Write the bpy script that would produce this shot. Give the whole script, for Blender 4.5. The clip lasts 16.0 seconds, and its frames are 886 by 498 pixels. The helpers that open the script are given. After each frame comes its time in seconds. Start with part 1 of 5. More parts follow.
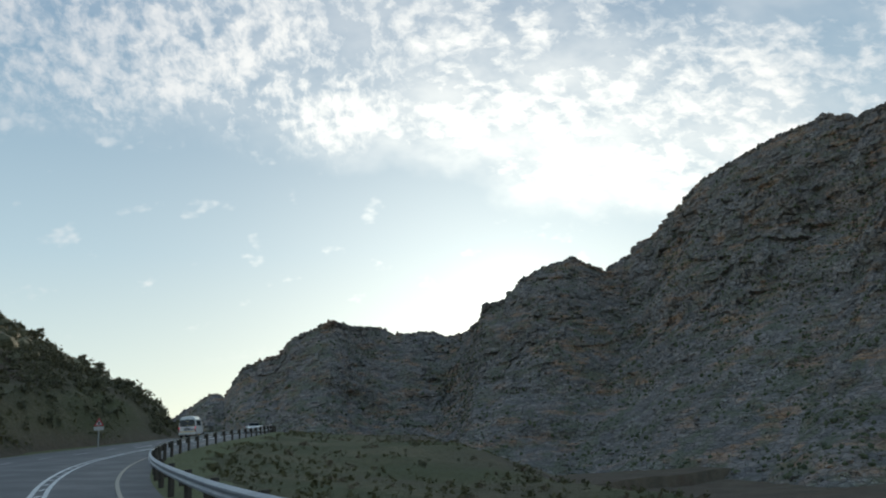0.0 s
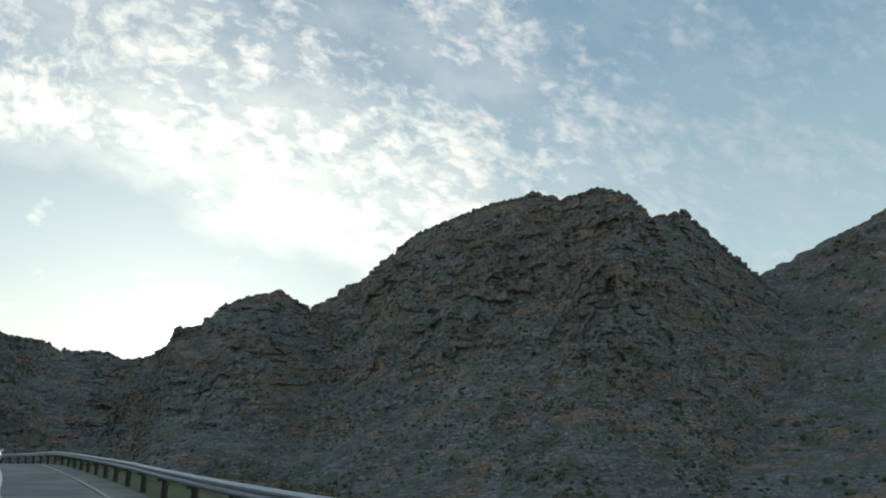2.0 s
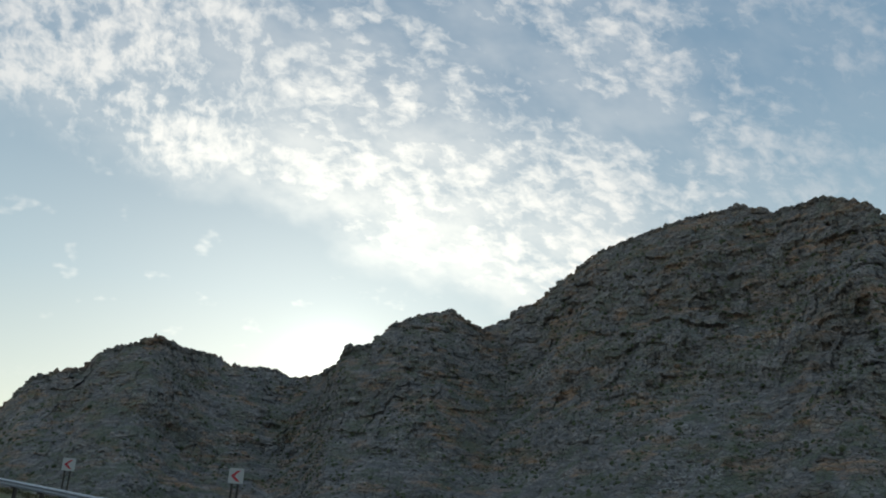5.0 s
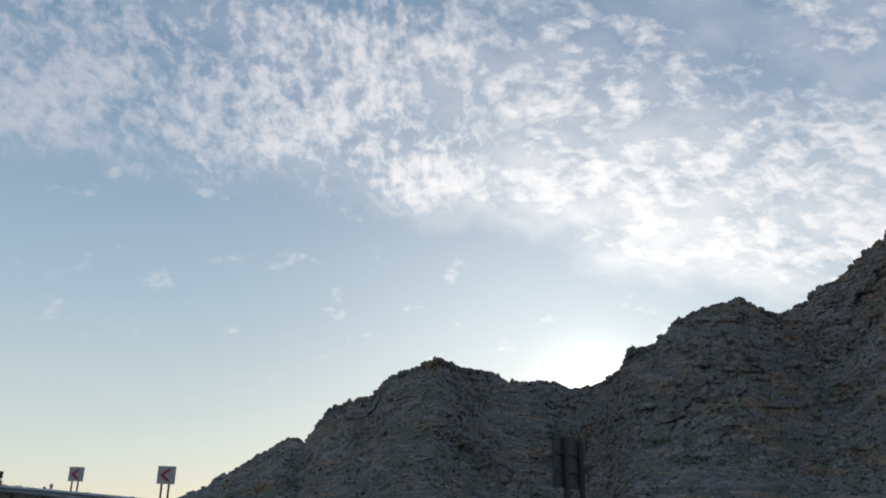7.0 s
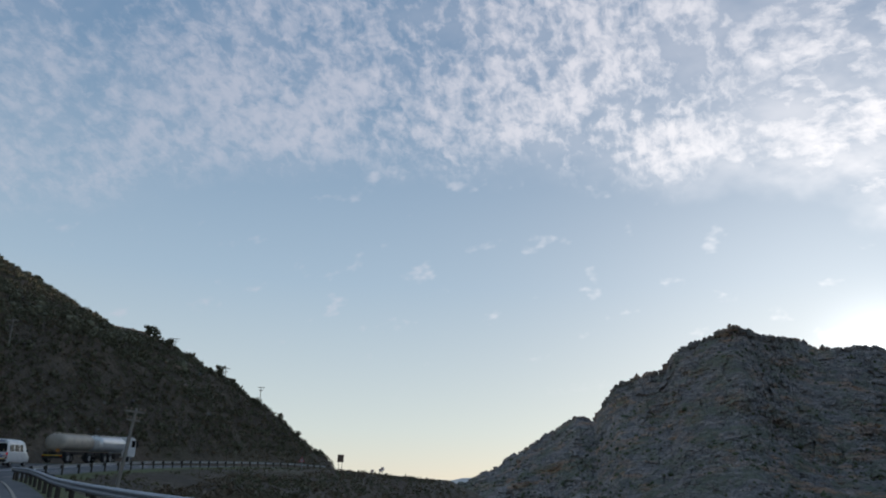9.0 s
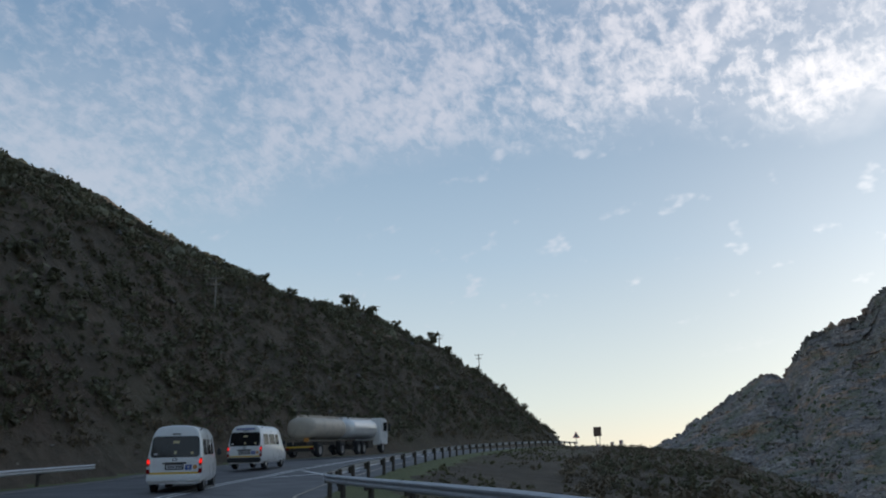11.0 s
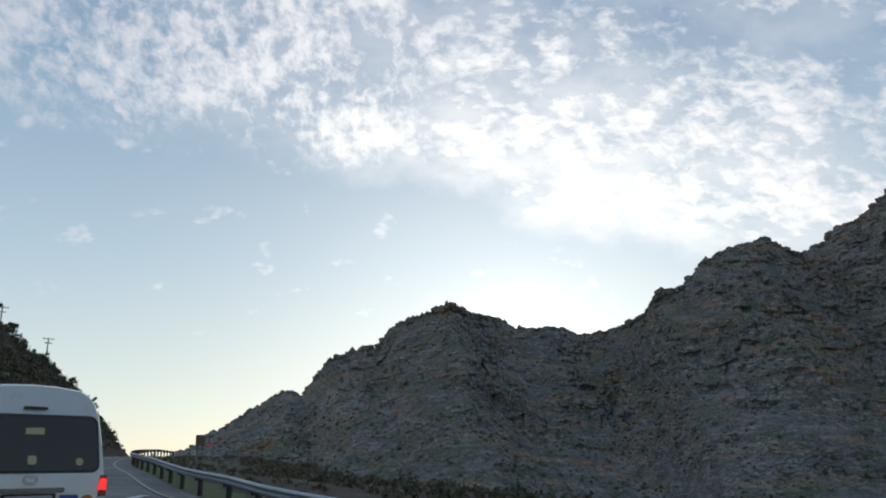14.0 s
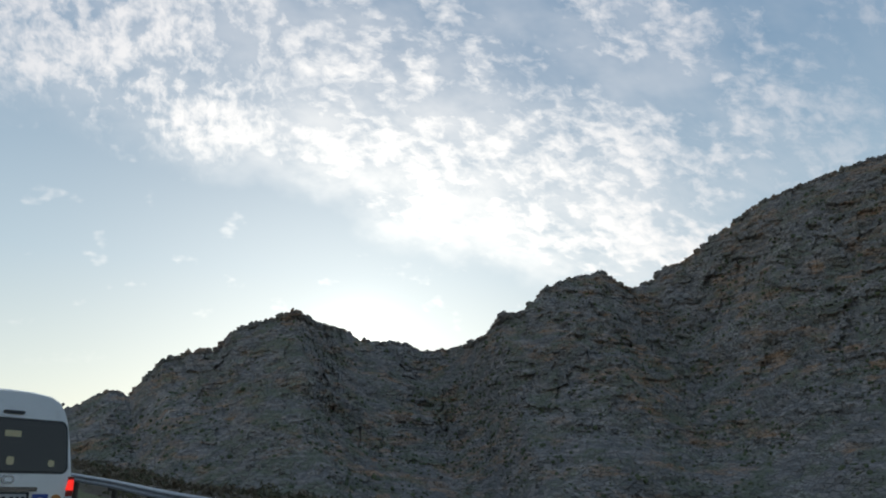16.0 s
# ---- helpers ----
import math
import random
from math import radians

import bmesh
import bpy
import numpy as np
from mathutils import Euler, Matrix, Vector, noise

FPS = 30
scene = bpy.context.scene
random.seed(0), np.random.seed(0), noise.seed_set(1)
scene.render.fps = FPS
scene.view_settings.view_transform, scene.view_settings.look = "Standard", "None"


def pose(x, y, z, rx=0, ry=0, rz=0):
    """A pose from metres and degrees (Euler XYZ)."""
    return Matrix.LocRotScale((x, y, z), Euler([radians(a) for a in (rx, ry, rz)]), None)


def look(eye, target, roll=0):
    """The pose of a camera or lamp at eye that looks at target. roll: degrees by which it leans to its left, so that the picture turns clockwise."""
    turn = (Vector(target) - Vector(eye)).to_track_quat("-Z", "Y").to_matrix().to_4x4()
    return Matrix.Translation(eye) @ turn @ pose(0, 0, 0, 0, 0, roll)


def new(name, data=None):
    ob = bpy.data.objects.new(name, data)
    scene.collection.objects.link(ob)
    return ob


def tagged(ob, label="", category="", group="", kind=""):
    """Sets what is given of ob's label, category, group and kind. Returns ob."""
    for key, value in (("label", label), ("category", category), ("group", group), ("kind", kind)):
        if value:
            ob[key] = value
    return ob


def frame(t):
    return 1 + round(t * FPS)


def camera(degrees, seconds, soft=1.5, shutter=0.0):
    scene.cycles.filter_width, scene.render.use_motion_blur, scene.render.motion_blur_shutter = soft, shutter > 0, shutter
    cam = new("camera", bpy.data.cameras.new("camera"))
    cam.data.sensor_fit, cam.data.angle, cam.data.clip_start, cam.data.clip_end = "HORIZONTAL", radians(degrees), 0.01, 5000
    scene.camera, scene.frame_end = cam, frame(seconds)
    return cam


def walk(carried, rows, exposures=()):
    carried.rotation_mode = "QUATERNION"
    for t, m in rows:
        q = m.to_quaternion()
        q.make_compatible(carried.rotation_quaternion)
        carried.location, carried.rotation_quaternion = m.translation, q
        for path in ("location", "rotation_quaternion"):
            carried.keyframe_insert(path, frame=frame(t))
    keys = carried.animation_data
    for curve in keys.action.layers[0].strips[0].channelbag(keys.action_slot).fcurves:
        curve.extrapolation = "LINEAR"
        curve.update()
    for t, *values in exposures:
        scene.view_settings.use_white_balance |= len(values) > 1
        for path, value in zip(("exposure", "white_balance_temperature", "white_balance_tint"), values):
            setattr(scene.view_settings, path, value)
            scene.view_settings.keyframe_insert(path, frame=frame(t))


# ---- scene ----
# ---- camera and its way: seconds, place, heading, pitch, roll ----
cam = camera(59.2, 16.0, soft=1.95)
ROWS = [
    (0.0, 0.00, 0.00, -0.15, 0.81, 14.38, 3.77),
    (0.5, -5.73, 8.29, 0.26, -6.18, 14.70, 3.34),
    (1.0, -10.75, 16.84, 0.71, -12.61, 14.80, 3.43),
    (1.5, -15.15, 25.68, 1.15, -18.63, 15.39, 2.30),
    (2.0, -18.21, 35.18, 1.64, -23.26, 16.39, 1.09),
    (2.5, -20.64, 44.91, 2.11, -24.87, 16.72, -0.15),
    (3.0, -22.47, 54.84, 2.61, -25.08, 17.71, -1.54),
    (3.5, -23.40, 68.00, 3.27, -24.58, 17.94, -1.81),
    (4.0, -24.70, 81.80, 3.95, -23.06, 18.19, -2.10),
    (4.5, -27.90, 96.00, 4.50, -19.84, 18.44, -2.49),
    (5.0, -30.80, 110.20, 4.90, -13.52, 18.69, -2.78),
    (5.5, -34.28, 123.84, 5.19, -6.19, 18.84, -2.89),
    (6.0, -38.93, 132.70, 5.42, -0.74, 19.05, -2.40),
    (6.5, -44.00, 141.09, 5.85, 2.84, 18.88, -1.68),
    (7.0, -49.34, 149.10, 6.31, 5.65, 19.07, -0.87),
    (7.5, -55.15, 156.73, 6.81, 9.15, 18.62, -0.20),
    (8.0, -61.46, 163.80, 7.23, 13.56, 18.27, 0.10),
    (8.5, -68.25, 170.26, 7.65, 19.10, 17.82, -0.70),
    (9.0, -75.51, 176.01, 8.05, 24.66, 17.26, -1.49),
    (9.5, -83.43, 181.15, 8.36, 28.13, 16.77, -1.10),
    (10.0, -91.60, 185.90, 8.57, 31.65, 16.42, -0.42),
    (10.5, -98.70, 189.90, 8.76, 34.79, 16.00, 0.53),
    (11.0, -104.90, 193.60, 8.97, 35.73, 15.58, 1.48),
    (11.5, -110.30, 196.90, 9.14, 32.47, 15.17, 2.33),
    (12.0, -114.98, 199.34, 9.28, 25.70, 14.88, 2.77),
    (12.5, -118.62, 199.79, 9.32, 17.14, 15.24, 1.84),
    (13.0, -121.98, 201.55, 9.44, 9.54, 15.27, 1.73),
    (13.5, -123.48, 202.16, 9.52, 3.87, 15.35, 1.01),
    (14.0, -123.69, 201.13, 9.52, 0.77, 15.72, 0.67),
    (14.5, -125.15, 202.39, 9.58, -2.10, 15.93, 0.25),
    (15.0, -125.96, 202.89, 9.61, -5.75, 15.94, -0.41),
    (15.5, -125.48, 200.79, 9.55, -8.54, 16.38, -0.41),
    (16.0, -125.33, 199.47, 9.52, -11.17, 16.68, -1.21),
]
EXPOSURES = [(0.0, 0.36, 6700, 6), (3.0, 0.34, 6950, 2), (6.0, 0.14, 6650, 9), (9.0, 0.04, 6300, 14), (12.0, 0.28, 6480, 13), (14.0, 0.28, 6550, 11), (16.0, 0.25, 6650, 10)]
walk(cam, [(t, pose(x, y, z, 90 + pitch, roll, yaw)) for t, x, y, z, yaw, pitch, roll in ROWS], EXPOSURES)

# ---- sky and sun ----
SUN_LEFT, SUN_UP = -5.0, 8.3      # degrees to the left of +y, and above the horizon
SUN_DIR = Vector((-math.sin(radians(SUN_LEFT)) * math.cos(radians(SUN_UP)),
                  math.cos(radians(SUN_LEFT)) * math.cos(radians(SUN_UP)), math.sin(radians(SUN_UP))))


class Nodes:
    """Short hand for building node trees."""

    def __init__(self, tree):
        self.tree = tree
        tree.nodes.clear()

    def add(self, kind, values=(), **attrs):
        n = self.tree.nodes.new(kind)
        if kind == "ShaderNodeMath":
            n.operation = attrs.pop("operation")
        if kind == "ShaderNodeVectorMath":
            n.operation = attrs.pop("operation")
        if kind == "ShaderNodeTexNoise":
            n.noise_dimensions = attrs.pop("noise_dimensions", "3D")
        if kind == "ShaderNodeMapRange":
            n.interpolation_type = attrs.pop("interpolation_type", "LINEAR")
            n.clamp = True
        if kind == "ShaderNodeMix":
            n.data_type = attrs.pop("data_type", "RGBA")
            n.blend_type = attrs.pop("blend_type", "MIX")
        if kind == "ShaderNodeTexVoronoi":
            n.feature = attrs.pop("feature", "F1")
        for key, v in dict(values).items():
            if kind == "ShaderNodeMix" and isinstance(key, str):
                key = {"Factor": 0, "A": 6, "B": 7}[key]
            sock = n.inputs[key]
            if isinstance(v, bpy.types.NodeSocket):
                self.tree.links.new(v, sock)
            else:
                sock.default_value = v
        return n

    def math(self, op, a, b=0.0, c=0.0):
        return self.add("ShaderNodeMath", {0: a, 1: b, 2: c}, operation=op).outputs[0]

    def remap(self, v, a, b, c=0.0, d=1.0, smooth=True):
        return self.add("ShaderNodeMapRange", {"Value": v, "From Min": a, "From Max": b, "To Min": c, "To Max": d},
                        interpolation_type="SMOOTHSTEP" if smooth else "LINEAR").outputs[0]

    def noise(self, vec, scale, detail=4.0, rough=0.55, warp=0.0):
        return self.add("ShaderNodeTexNoise", {"Vector": vec, "Scale": scale, "Detail": detail, "Roughness": rough,
                                               "Distortion": warp}).outputs[0]

    def mix(self, f, a, b, blend="MIX"):
        return self.add("ShaderNodeMix", {"Factor": f, "A": a, "B": b}, blend_type=blend).outputs[2]

    def link(self, a, b):
        self.tree.links.new(a, b)


def rgb(r, g, b):
    return (r, g, b, 1.0)


def make_sky():
    world = bpy.data.worlds.new("sky")
    scene.world = world
    world.use_nodes = True
    n = Nodes(world.node_tree)
    way = n.add("ShaderNodeTexCoord").outputs["Generated"]
    xyz = n.add("ShaderNodeSeparateXYZ", {0: way})
    # nearness to the hidden sun
    dot = n.add("ShaderNodeVectorMath", {0: way, 1: SUN_DIR}, operation="DOT_PRODUCT").outputs["Value"]
    dot = n.math("MAXIMUM", dot, 0.0)
    x, y, z = xyz.outputs
    zc = n.math("MAXIMUM", z, 0.0)
    # the cloud sheet as a flattened dome
    low = n.math("ADD", zc, 0.70)
    px, py = n.math("DIVIDE", x, low), n.math("DIVIDE", y, low)
    flat = n.add("ShaderNodeCombineXYZ", {0: px, 1: py, 2: 0.0}).outputs[0]
    # far edge of the sheet: it runs lower on the right
    bow = n.math("MULTIPLY", n.math("MULTIPLY", px, px), -0.20)
    edge = n.math("SUBTRACT", n.math("ADD", n.math("MULTIPLY_ADD", px, 0.30, 0.925), bow), py)
    edge = n.math("ADD", edge, n.math("MULTIPLY", n.math("SUBTRACT", n.noise(flat, 6.0, 4.0, 0.6), 0.5), 0.16))
    cover = n.remap(edge, -0.01, 0.07)
    thin = n.remap(n.math("SUBTRACT", n.math("MULTIPLY", px, 0.9), n.math("MULTIPLY", py, 0.6)), -0.08, 0.20, 1.0, 0.34)
    # ripples: puffs in rows, drawn out along the wind on the right
    turned = n.add("ShaderNodeMapping", {"Vector": flat, "Rotation": (0, 0, radians(-52)), "Scale": (1.0, 1.55, 1.0)}).outputs[0]
    # each puff frays: small swirls shift the places where it is read
    swirl = n.add("ShaderNodeTexNoise", {"Vector": flat, "Scale": 34.0, "Detail": 3.0, "Roughness": 0.6}).outputs["Color"]
    shift = n.add("ShaderNodeVectorMath", {0: swirl, 1: (0.018, 0.018, 0.0)}, operation="MULTIPLY").outputs[0]
    frayed = n.add("ShaderNodeVectorMath", {0: flat, 1: shift}, operation="ADD").outputs[0]

    def fibres(turn, across, along):
        """Puffs drawn out along one heading."""
        at = n.add("ShaderNodeMapping", {"Vector": frayed, "Rotation": (0, 0, radians(turn)), "Scale": (across, along, 1.0)}).outputs[0]
        return n.math("ADD", n.math("MULTIPLY", n.noise(at, 27.0, 5.0, 0.58, 0.1), 0.60), n.math("MULTIPLY", n.noise(at, 66.0, 4.0, 0.62), 0.25))

    # they lie along the line of sight on the left, and slant on the right
    slant = n.remap(n.math("ADD", px, n.math("MULTIPLY", n.noise(flat, 4.0, 2.0), 0.3)), 0.0, 0.22)
    weave = n.mix(slant, fibres(-14, 2.0, 1.45), fibres(-60, 0.95, 1.6))
    broad = n.noise(turned, 7.5, 3.0, 0.55, 0.3)
    body = n.math("ADD", weave, n.math("MULTIPLY", broad, 0.46))
    # the sheet is thickest a little way in from its edge
    thick = n.math("SUBTRACT", n.remap(edge, 0.02, 0.12, 0.0, 0.075), n.remap(edge, 0.14, 0.30, 0.0, 0.095))
    body = n.remap(n.math("ADD", body, thick), 0.555, 0.865)
    veil = n.remap(n.noise(turned, 7.0, 4.0, 0.6), 0.35, 0.70, 0.0, 0.26)
    # towards the sun the sheet is denser and its gaps close
    veil = n.math("ADD", veil, n.math("MULTIPLY", n.math("POWER", dot, 22.0), n.remap(n.noise(turned, 11.0, 4.0, 0.6), 0.30, 0.62, 0.25, 1.0)))
    thin = n.math("MULTIPLY", thin, n.remap(px, -0.75, -0.10, 0.50, 1.0))
    body = n.math("MULTIPLY", n.math("MAXIMUM", body, veil), thin)
    # a few loose shreds below the edge
    shred = n.remap(n.noise(n.add("ShaderNodeMapping", {"Vector": flat, "Scale": (1.0, 1.3, 1.0)}).outputs[0], 15.0, 3.5, 0.60), 0.60, 0.76)
    cloud = n.math("MAXIMUM", n.math("MULTIPLY", body, cover), n.math("MULTIPLY", shred, 0.55))
    cloud = n.math("MULTIPLY", cloud, n.remap(z, 0.08, 0.20))
    near, mid, wide = n.math("POWER", dot, 700.0), n.math("POWER", dot, 26.0), n.math("POWER", dot, 9.0)
    sky = n.add("ShaderNodeTexSky")
    sky.sky_type, sky.sun_disc = "NISHITA", False
    sky.sun_elevation, sky.sun_rotation = radians(SUN_UP), radians(-SUN_LEFT)
    sky.air_density, sky.dust_density, sky.ozone_density, sky.altitude = 1.0, 0.3, 2.0, 300.0
    SKY = 0.085
    blue = n.mix(1.0, sky.outputs[0], rgb(SKY, SKY, SKY), "MULTIPLY")
    # thin high haze evens the clear sky out
    ramp = n.add("ShaderNodeValToRGB", {0: zc})
    stops = ramp.color_ramp.elements
    stops[0].position, stops[0].color = 0.0, rgb(0.80, 0.78, 0.66)
    stops[1].position, stops[1].color = 1.0, rgb(0.11, 0.22, 0.38)
    for at, c in ((0.07, (0.68, 0.75, 0.71)), (0.25, (0.425, 0.56, 0.65)), (0.5, (0.205, 0.332, 0.475))):
        stops.new(at).color = rgb(*c)
    blue = n.mix(0.75, blue, ramp.outputs[0])
    glow = n.mix(near, n.mix(mid, n.mix(wide, rgb(0, 0, 0), rgb(0.07, 0.03, 0.0)), rgb(0.27, 0.25, 0.215)), rgb(0.9, 0.88, 0.82))
    blue = n.mix(1.0, blue, glow, "ADD")
    lit = n.mix(wide, rgb(0.555, 0.57, 0.625), rgb(1.22, 1.20, 1.14))
    full = n.mix(n.math("MULTIPLY", cloud, 0.93), blue, lit)
    bg = n.add("ShaderNodeBackground", {"Color": full, "Strength": 1.0})
    out = n.add("ShaderNodeOutputWorld", {"Surface": bg.outputs[0]})


make_sky()
sun = new("sun", bpy.data.lights.new("sun", "SUN"))
sun.data.energy, sun.data.angle, sun.data.color = 3.0, radians(0.5), (1.0, 0.86, 0.68)
sun.matrix_world = look((0, 0, 400), Vector((0, 0, 400)) - SUN_DIR)


# ---- helpers of this scene ----
def mesh_object(name, verts, faces, material, smooth=False, parent=None, label=""):
    me = bpy.data.meshes.new(name)
    me.from_pydata([tuple(v) for v in verts], [], [tuple(f) for f in faces])
    me.materials.append(material)
    if smooth:
        me.polygons.foreach_set("use_smooth", [True] * len(me.polygons))
    me.update()
    ob = new(name, me)
    if parent:
        ob.parent = parent
    if label:
        ob["label"] = label
    return ob


def part(name, bm, material, parent, label="", smooth=False):
    me = bpy.data.meshes.new(name)
    bm.to_mesh(me)
    bm.free()
    me.materials.append(material)
    if smooth:
        me.polygons.foreach_set("use_smooth", [True] * len(me.polygons))
    ob = new(name, me)
    ob.parent = parent
    if label:
        ob["label"] = label
    return ob


def grid_faces(rows, cols):
    i = np.arange((rows - 1) * (cols - 1))
    a = (i // (cols - 1)) * cols + i % (cols - 1)
    return np.stack([a, a + 1, a + cols + 1, a + cols], 1).tolist()


def value_noise(x, y, z=0.0, seed=0):
    """Smooth lattice noise in -1..1 for whole arrays."""
    x, y, z = np.broadcast_arrays(np.asarray(x, float), np.asarray(y, float), np.asarray(z, float))
    xi, yi, zi = np.floor(x).astype(np.int64), np.floor(y).astype(np.int64), np.floor(z).astype(np.int64)
    fx, fy, fz = x - xi, y - yi, z - zi
    sx, sy, sz = fx * fx * (3 - 2 * fx), fy * fy * (3 - 2 * fy), fz * fz * (3 - 2 * fz)

    def h(a, b, c):
        k = (a * 374761393 + b * 668265263 + c * 2147483647 + seed * 974634777) & 0x7FFFFFFF
        k = ((k ^ (k >> 13)) * 1274126177) & 0x7FFFFFFF
        return ((k ^ (k >> 16)) & 0xFFFF) / 32767.5 - 1.0

    def mixed(c):
        a = h(xi, yi, c) * (1 - sx) + h(xi + 1, yi, c) * sx
        b = h(xi, yi + 1, c) * (1 - sx) + h(xi + 1, yi + 1, c) * sx
        return a * (1 - sy) + b * sy
    return mixed(zi) * (1 - sz) + mixed(zi + 1) * sz


def fbm(x, y, z=0.0, octaves=4, seed=0, gain=0.5):
    total, amp = 0.0, 1.0
    for k in range(octaves):
        total = total + amp * value_noise(x * 2 ** k, y * 2 ** k, np.asarray(z) * 2 ** k, seed + k)
        amp *= gain
    return total


# ---- materials ----
def material(name, build):
    m = bpy.data.materials.new(name)
    m.use_nodes = True
    n = Nodes(m.node_tree)
    bsdf = n.add("ShaderNodeBsdfPrincipled")
    n.add("ShaderNodeOutputMaterial", {"Surface": bsdf.outputs[0]})
    build(n, bsdf)
    return m


def bump(n, bsdf, height, strength, distance):
    b = n.add("ShaderNodeBump", {"Height": height, "Strength": strength, "Distance": distance})
    n.link(b.outputs[0], bsdf.inputs["Normal"])


def place(n):
    return n.add("ShaderNodeNewGeometry").outputs["Position"]


def build_rock(n, b):
    p = place(n)
    strat = n.add("ShaderNodeMapping", {"Vector": p, "Rotation": (0.05, 0.14, 0.0), "Scale": (0.42, 0.42, 1.25)}).outputs[0]
    big = n.noise(p, 0.014, 5.0, 0.6)
    layers = n.noise(strat, 0.13, 7.0, 0.62)
    fine = n.noise(p, 0.7, 7.0, 0.68)
    # thin beds, drawn out sideways, and blocks between the joints
    beds = n.noise(n.add("ShaderNodeMapping", {"Vector": p, "Rotation": (0.04, 0.10, 0.0), "Scale": (0.05, 0.05, 0.85)}).outputs[0], 0.5, 5.0, 0.66, 0.3)
    jointed = n.add("ShaderNodeMapping", {"Vector": p, "Rotation": (0.05, 0.14, 0.3), "Scale": (0.5, 0.5, 1.0)}).outputs[0]
    block = n.add("ShaderNodeSeparateColor", {0: n.add("ShaderNodeTexVoronoi", {"Vector": jointed, "Scale": 0.42, "Randomness": 0.95}).outputs["Color"]}).outputs[0]
    col = n.mix(n.remap(layers, 0.32, 0.68), rgb(0.19, 0.178, 0.176), rgb(0.33, 0.295, 0.275))
    col = n.mix(n.remap(beds, 0.40, 0.62, 0.5, 0.0), col, rgb(0.115, 0.11, 0.105))
    col = n.mix(n.remap(block, 0.55, 1.0, 0.0, 0.4), col, rgb(0.43, 0.38, 0.34))
    col = n.mix(n.remap(block, 0.0, 0.35, 0.4, 0.0), col, rgb(0.11, 0.107, 0.104))
    # rusty ledges
    rust = n.math("MULTIPLY", n.remap(n.noise(strat, 0.085, 6.0, 0.64), 0.48, 0.60), n.remap(big, 0.40, 0.54))
    rust = n.math("MULTIPLY", rust, n.remap(beds, 0.42, 0.60, 0.35, 1.0))
    col = n.mix(n.math("MULTIPLY", rust, 0.75), col, rgb(0.46, 0.25, 0.12))
    # green growth on the gentler ground
    up = n.add("ShaderNodeSeparateXYZ", {0: n.add("ShaderNodeNewGeometry").outputs["True Normal"]}).outputs[2]
    growth = n.math("MULTIPLY", n.remap(n.noise(p, 0.05, 6.0, 0.68), 0.46, 0.60), n.remap(up, 0.30, 0.75, 0.25, 1.0))
    col = n.mix(n.math("MULTIPLY", growth, 0.7), col, rgb(0.125, 0.145, 0.078))
    scree = n.math("MULTIPLY", n.remap(n.noise(p, 0.022, 5.0, 0.65), 0.54, 0.66), n.remap(n.noise(p, 0.5, 4.0, 0.7), 0.50, 0.60))
    col = n.mix(n.math("MULTIPLY", scree, 0.85), col, rgb(0.46, 0.43, 0.40))
    # cracks between blocks
    crack = n.add("ShaderNodeTexVoronoi", {"Vector": jointed, "Scale": 0.42, "Randomness": 0.95}, feature="DISTANCE_TO_EDGE").outputs["Distance"]
    col = n.mix(n.remap(crack, 0.0, 0.09, 0.5, 0.0), col, rgb(0.07, 0.07, 0.066))
    col = n.mix(n.remap(fine, 0.3, 0.7, 0.28, 0.0), col, rgb(0.095, 0.092, 0.082))
    n.link(col, b.inputs["Base Color"])
    b.inputs["Roughness"].default_value = 0.95
    height = n.math("ADD", n.math("MULTIPLY", n.remap(crack, 0.0, 0.15), 0.5), n.math("MULTIPLY", fine, 0.5))
    height = n.math("ADD", height, n.math("MULTIPLY", block, 0.5))
    bump(n, b, height, 0.9, 1.6)


def build_scrub(n, b):
    p = place(n)
    patch = n.noise(p, 0.08, 5.0, 0.6)
    fine = n.noise(p, 1.1, 7.0, 0.7)
    col = n.mix(n.remap(patch, 0.35, 0.65), rgb(0.115, 0.088, 0.060), rgb(0.175, 0.130, 0.088))
    col = n.mix(n.remap(n.noise(p, 0.05, 6.0, 0.65), 0.50, 0.64), col, rgb(0.13, 0.085, 0.058))
    col = n.mix(n.remap(fine, 0.35, 0.7, 0.5, 0.0), col, rgb(0.052, 0.048, 0.032))
    grass = n.add("ShaderNodeAttribute")
    grass.attribute_name = "grass"
    blade = n.noise(p, 3.5, 6.0, 0.72)
    green = n.mix(n.remap(n.noise(p, 0.13, 5.0, 0.62), 0.38, 0.62), rgb(0.105, 0.115, 0.045), rgb(0.195, 0.165, 0.088))
    green = n.mix(n.remap(blade, 0.36, 0.62, 0.6, 0.0), green, rgb(0.045, 0.055, 0.02))
    col = n.mix(grass.outputs["Fac"], col, green)
    n.link(col, b.inputs["Base Color"])
    b.inputs["Roughness"].default_value = 0.95
    bump(n, b, fine, 0.9, 0.6)


def build_leaf(n, b, dark, light):
    p = place(n)
    rnd = n.add("ShaderNodeNewGeometry").outputs["Random Per Island"]
    f = n.math("ADD", n.math("MULTIPLY", rnd, 0.6), n.math("MULTIPLY", n.noise(p, 0.4, 4.0), 0.4))
    n.link(n.mix(f, rgb(*dark), rgb(*light)), b.inputs["Base Color"])
    b.inputs["Roughness"].default_value = 0.8
    bump(n, b, n.noise(p, 5.0, 5.0, 0.7), 0.8, 0.25)


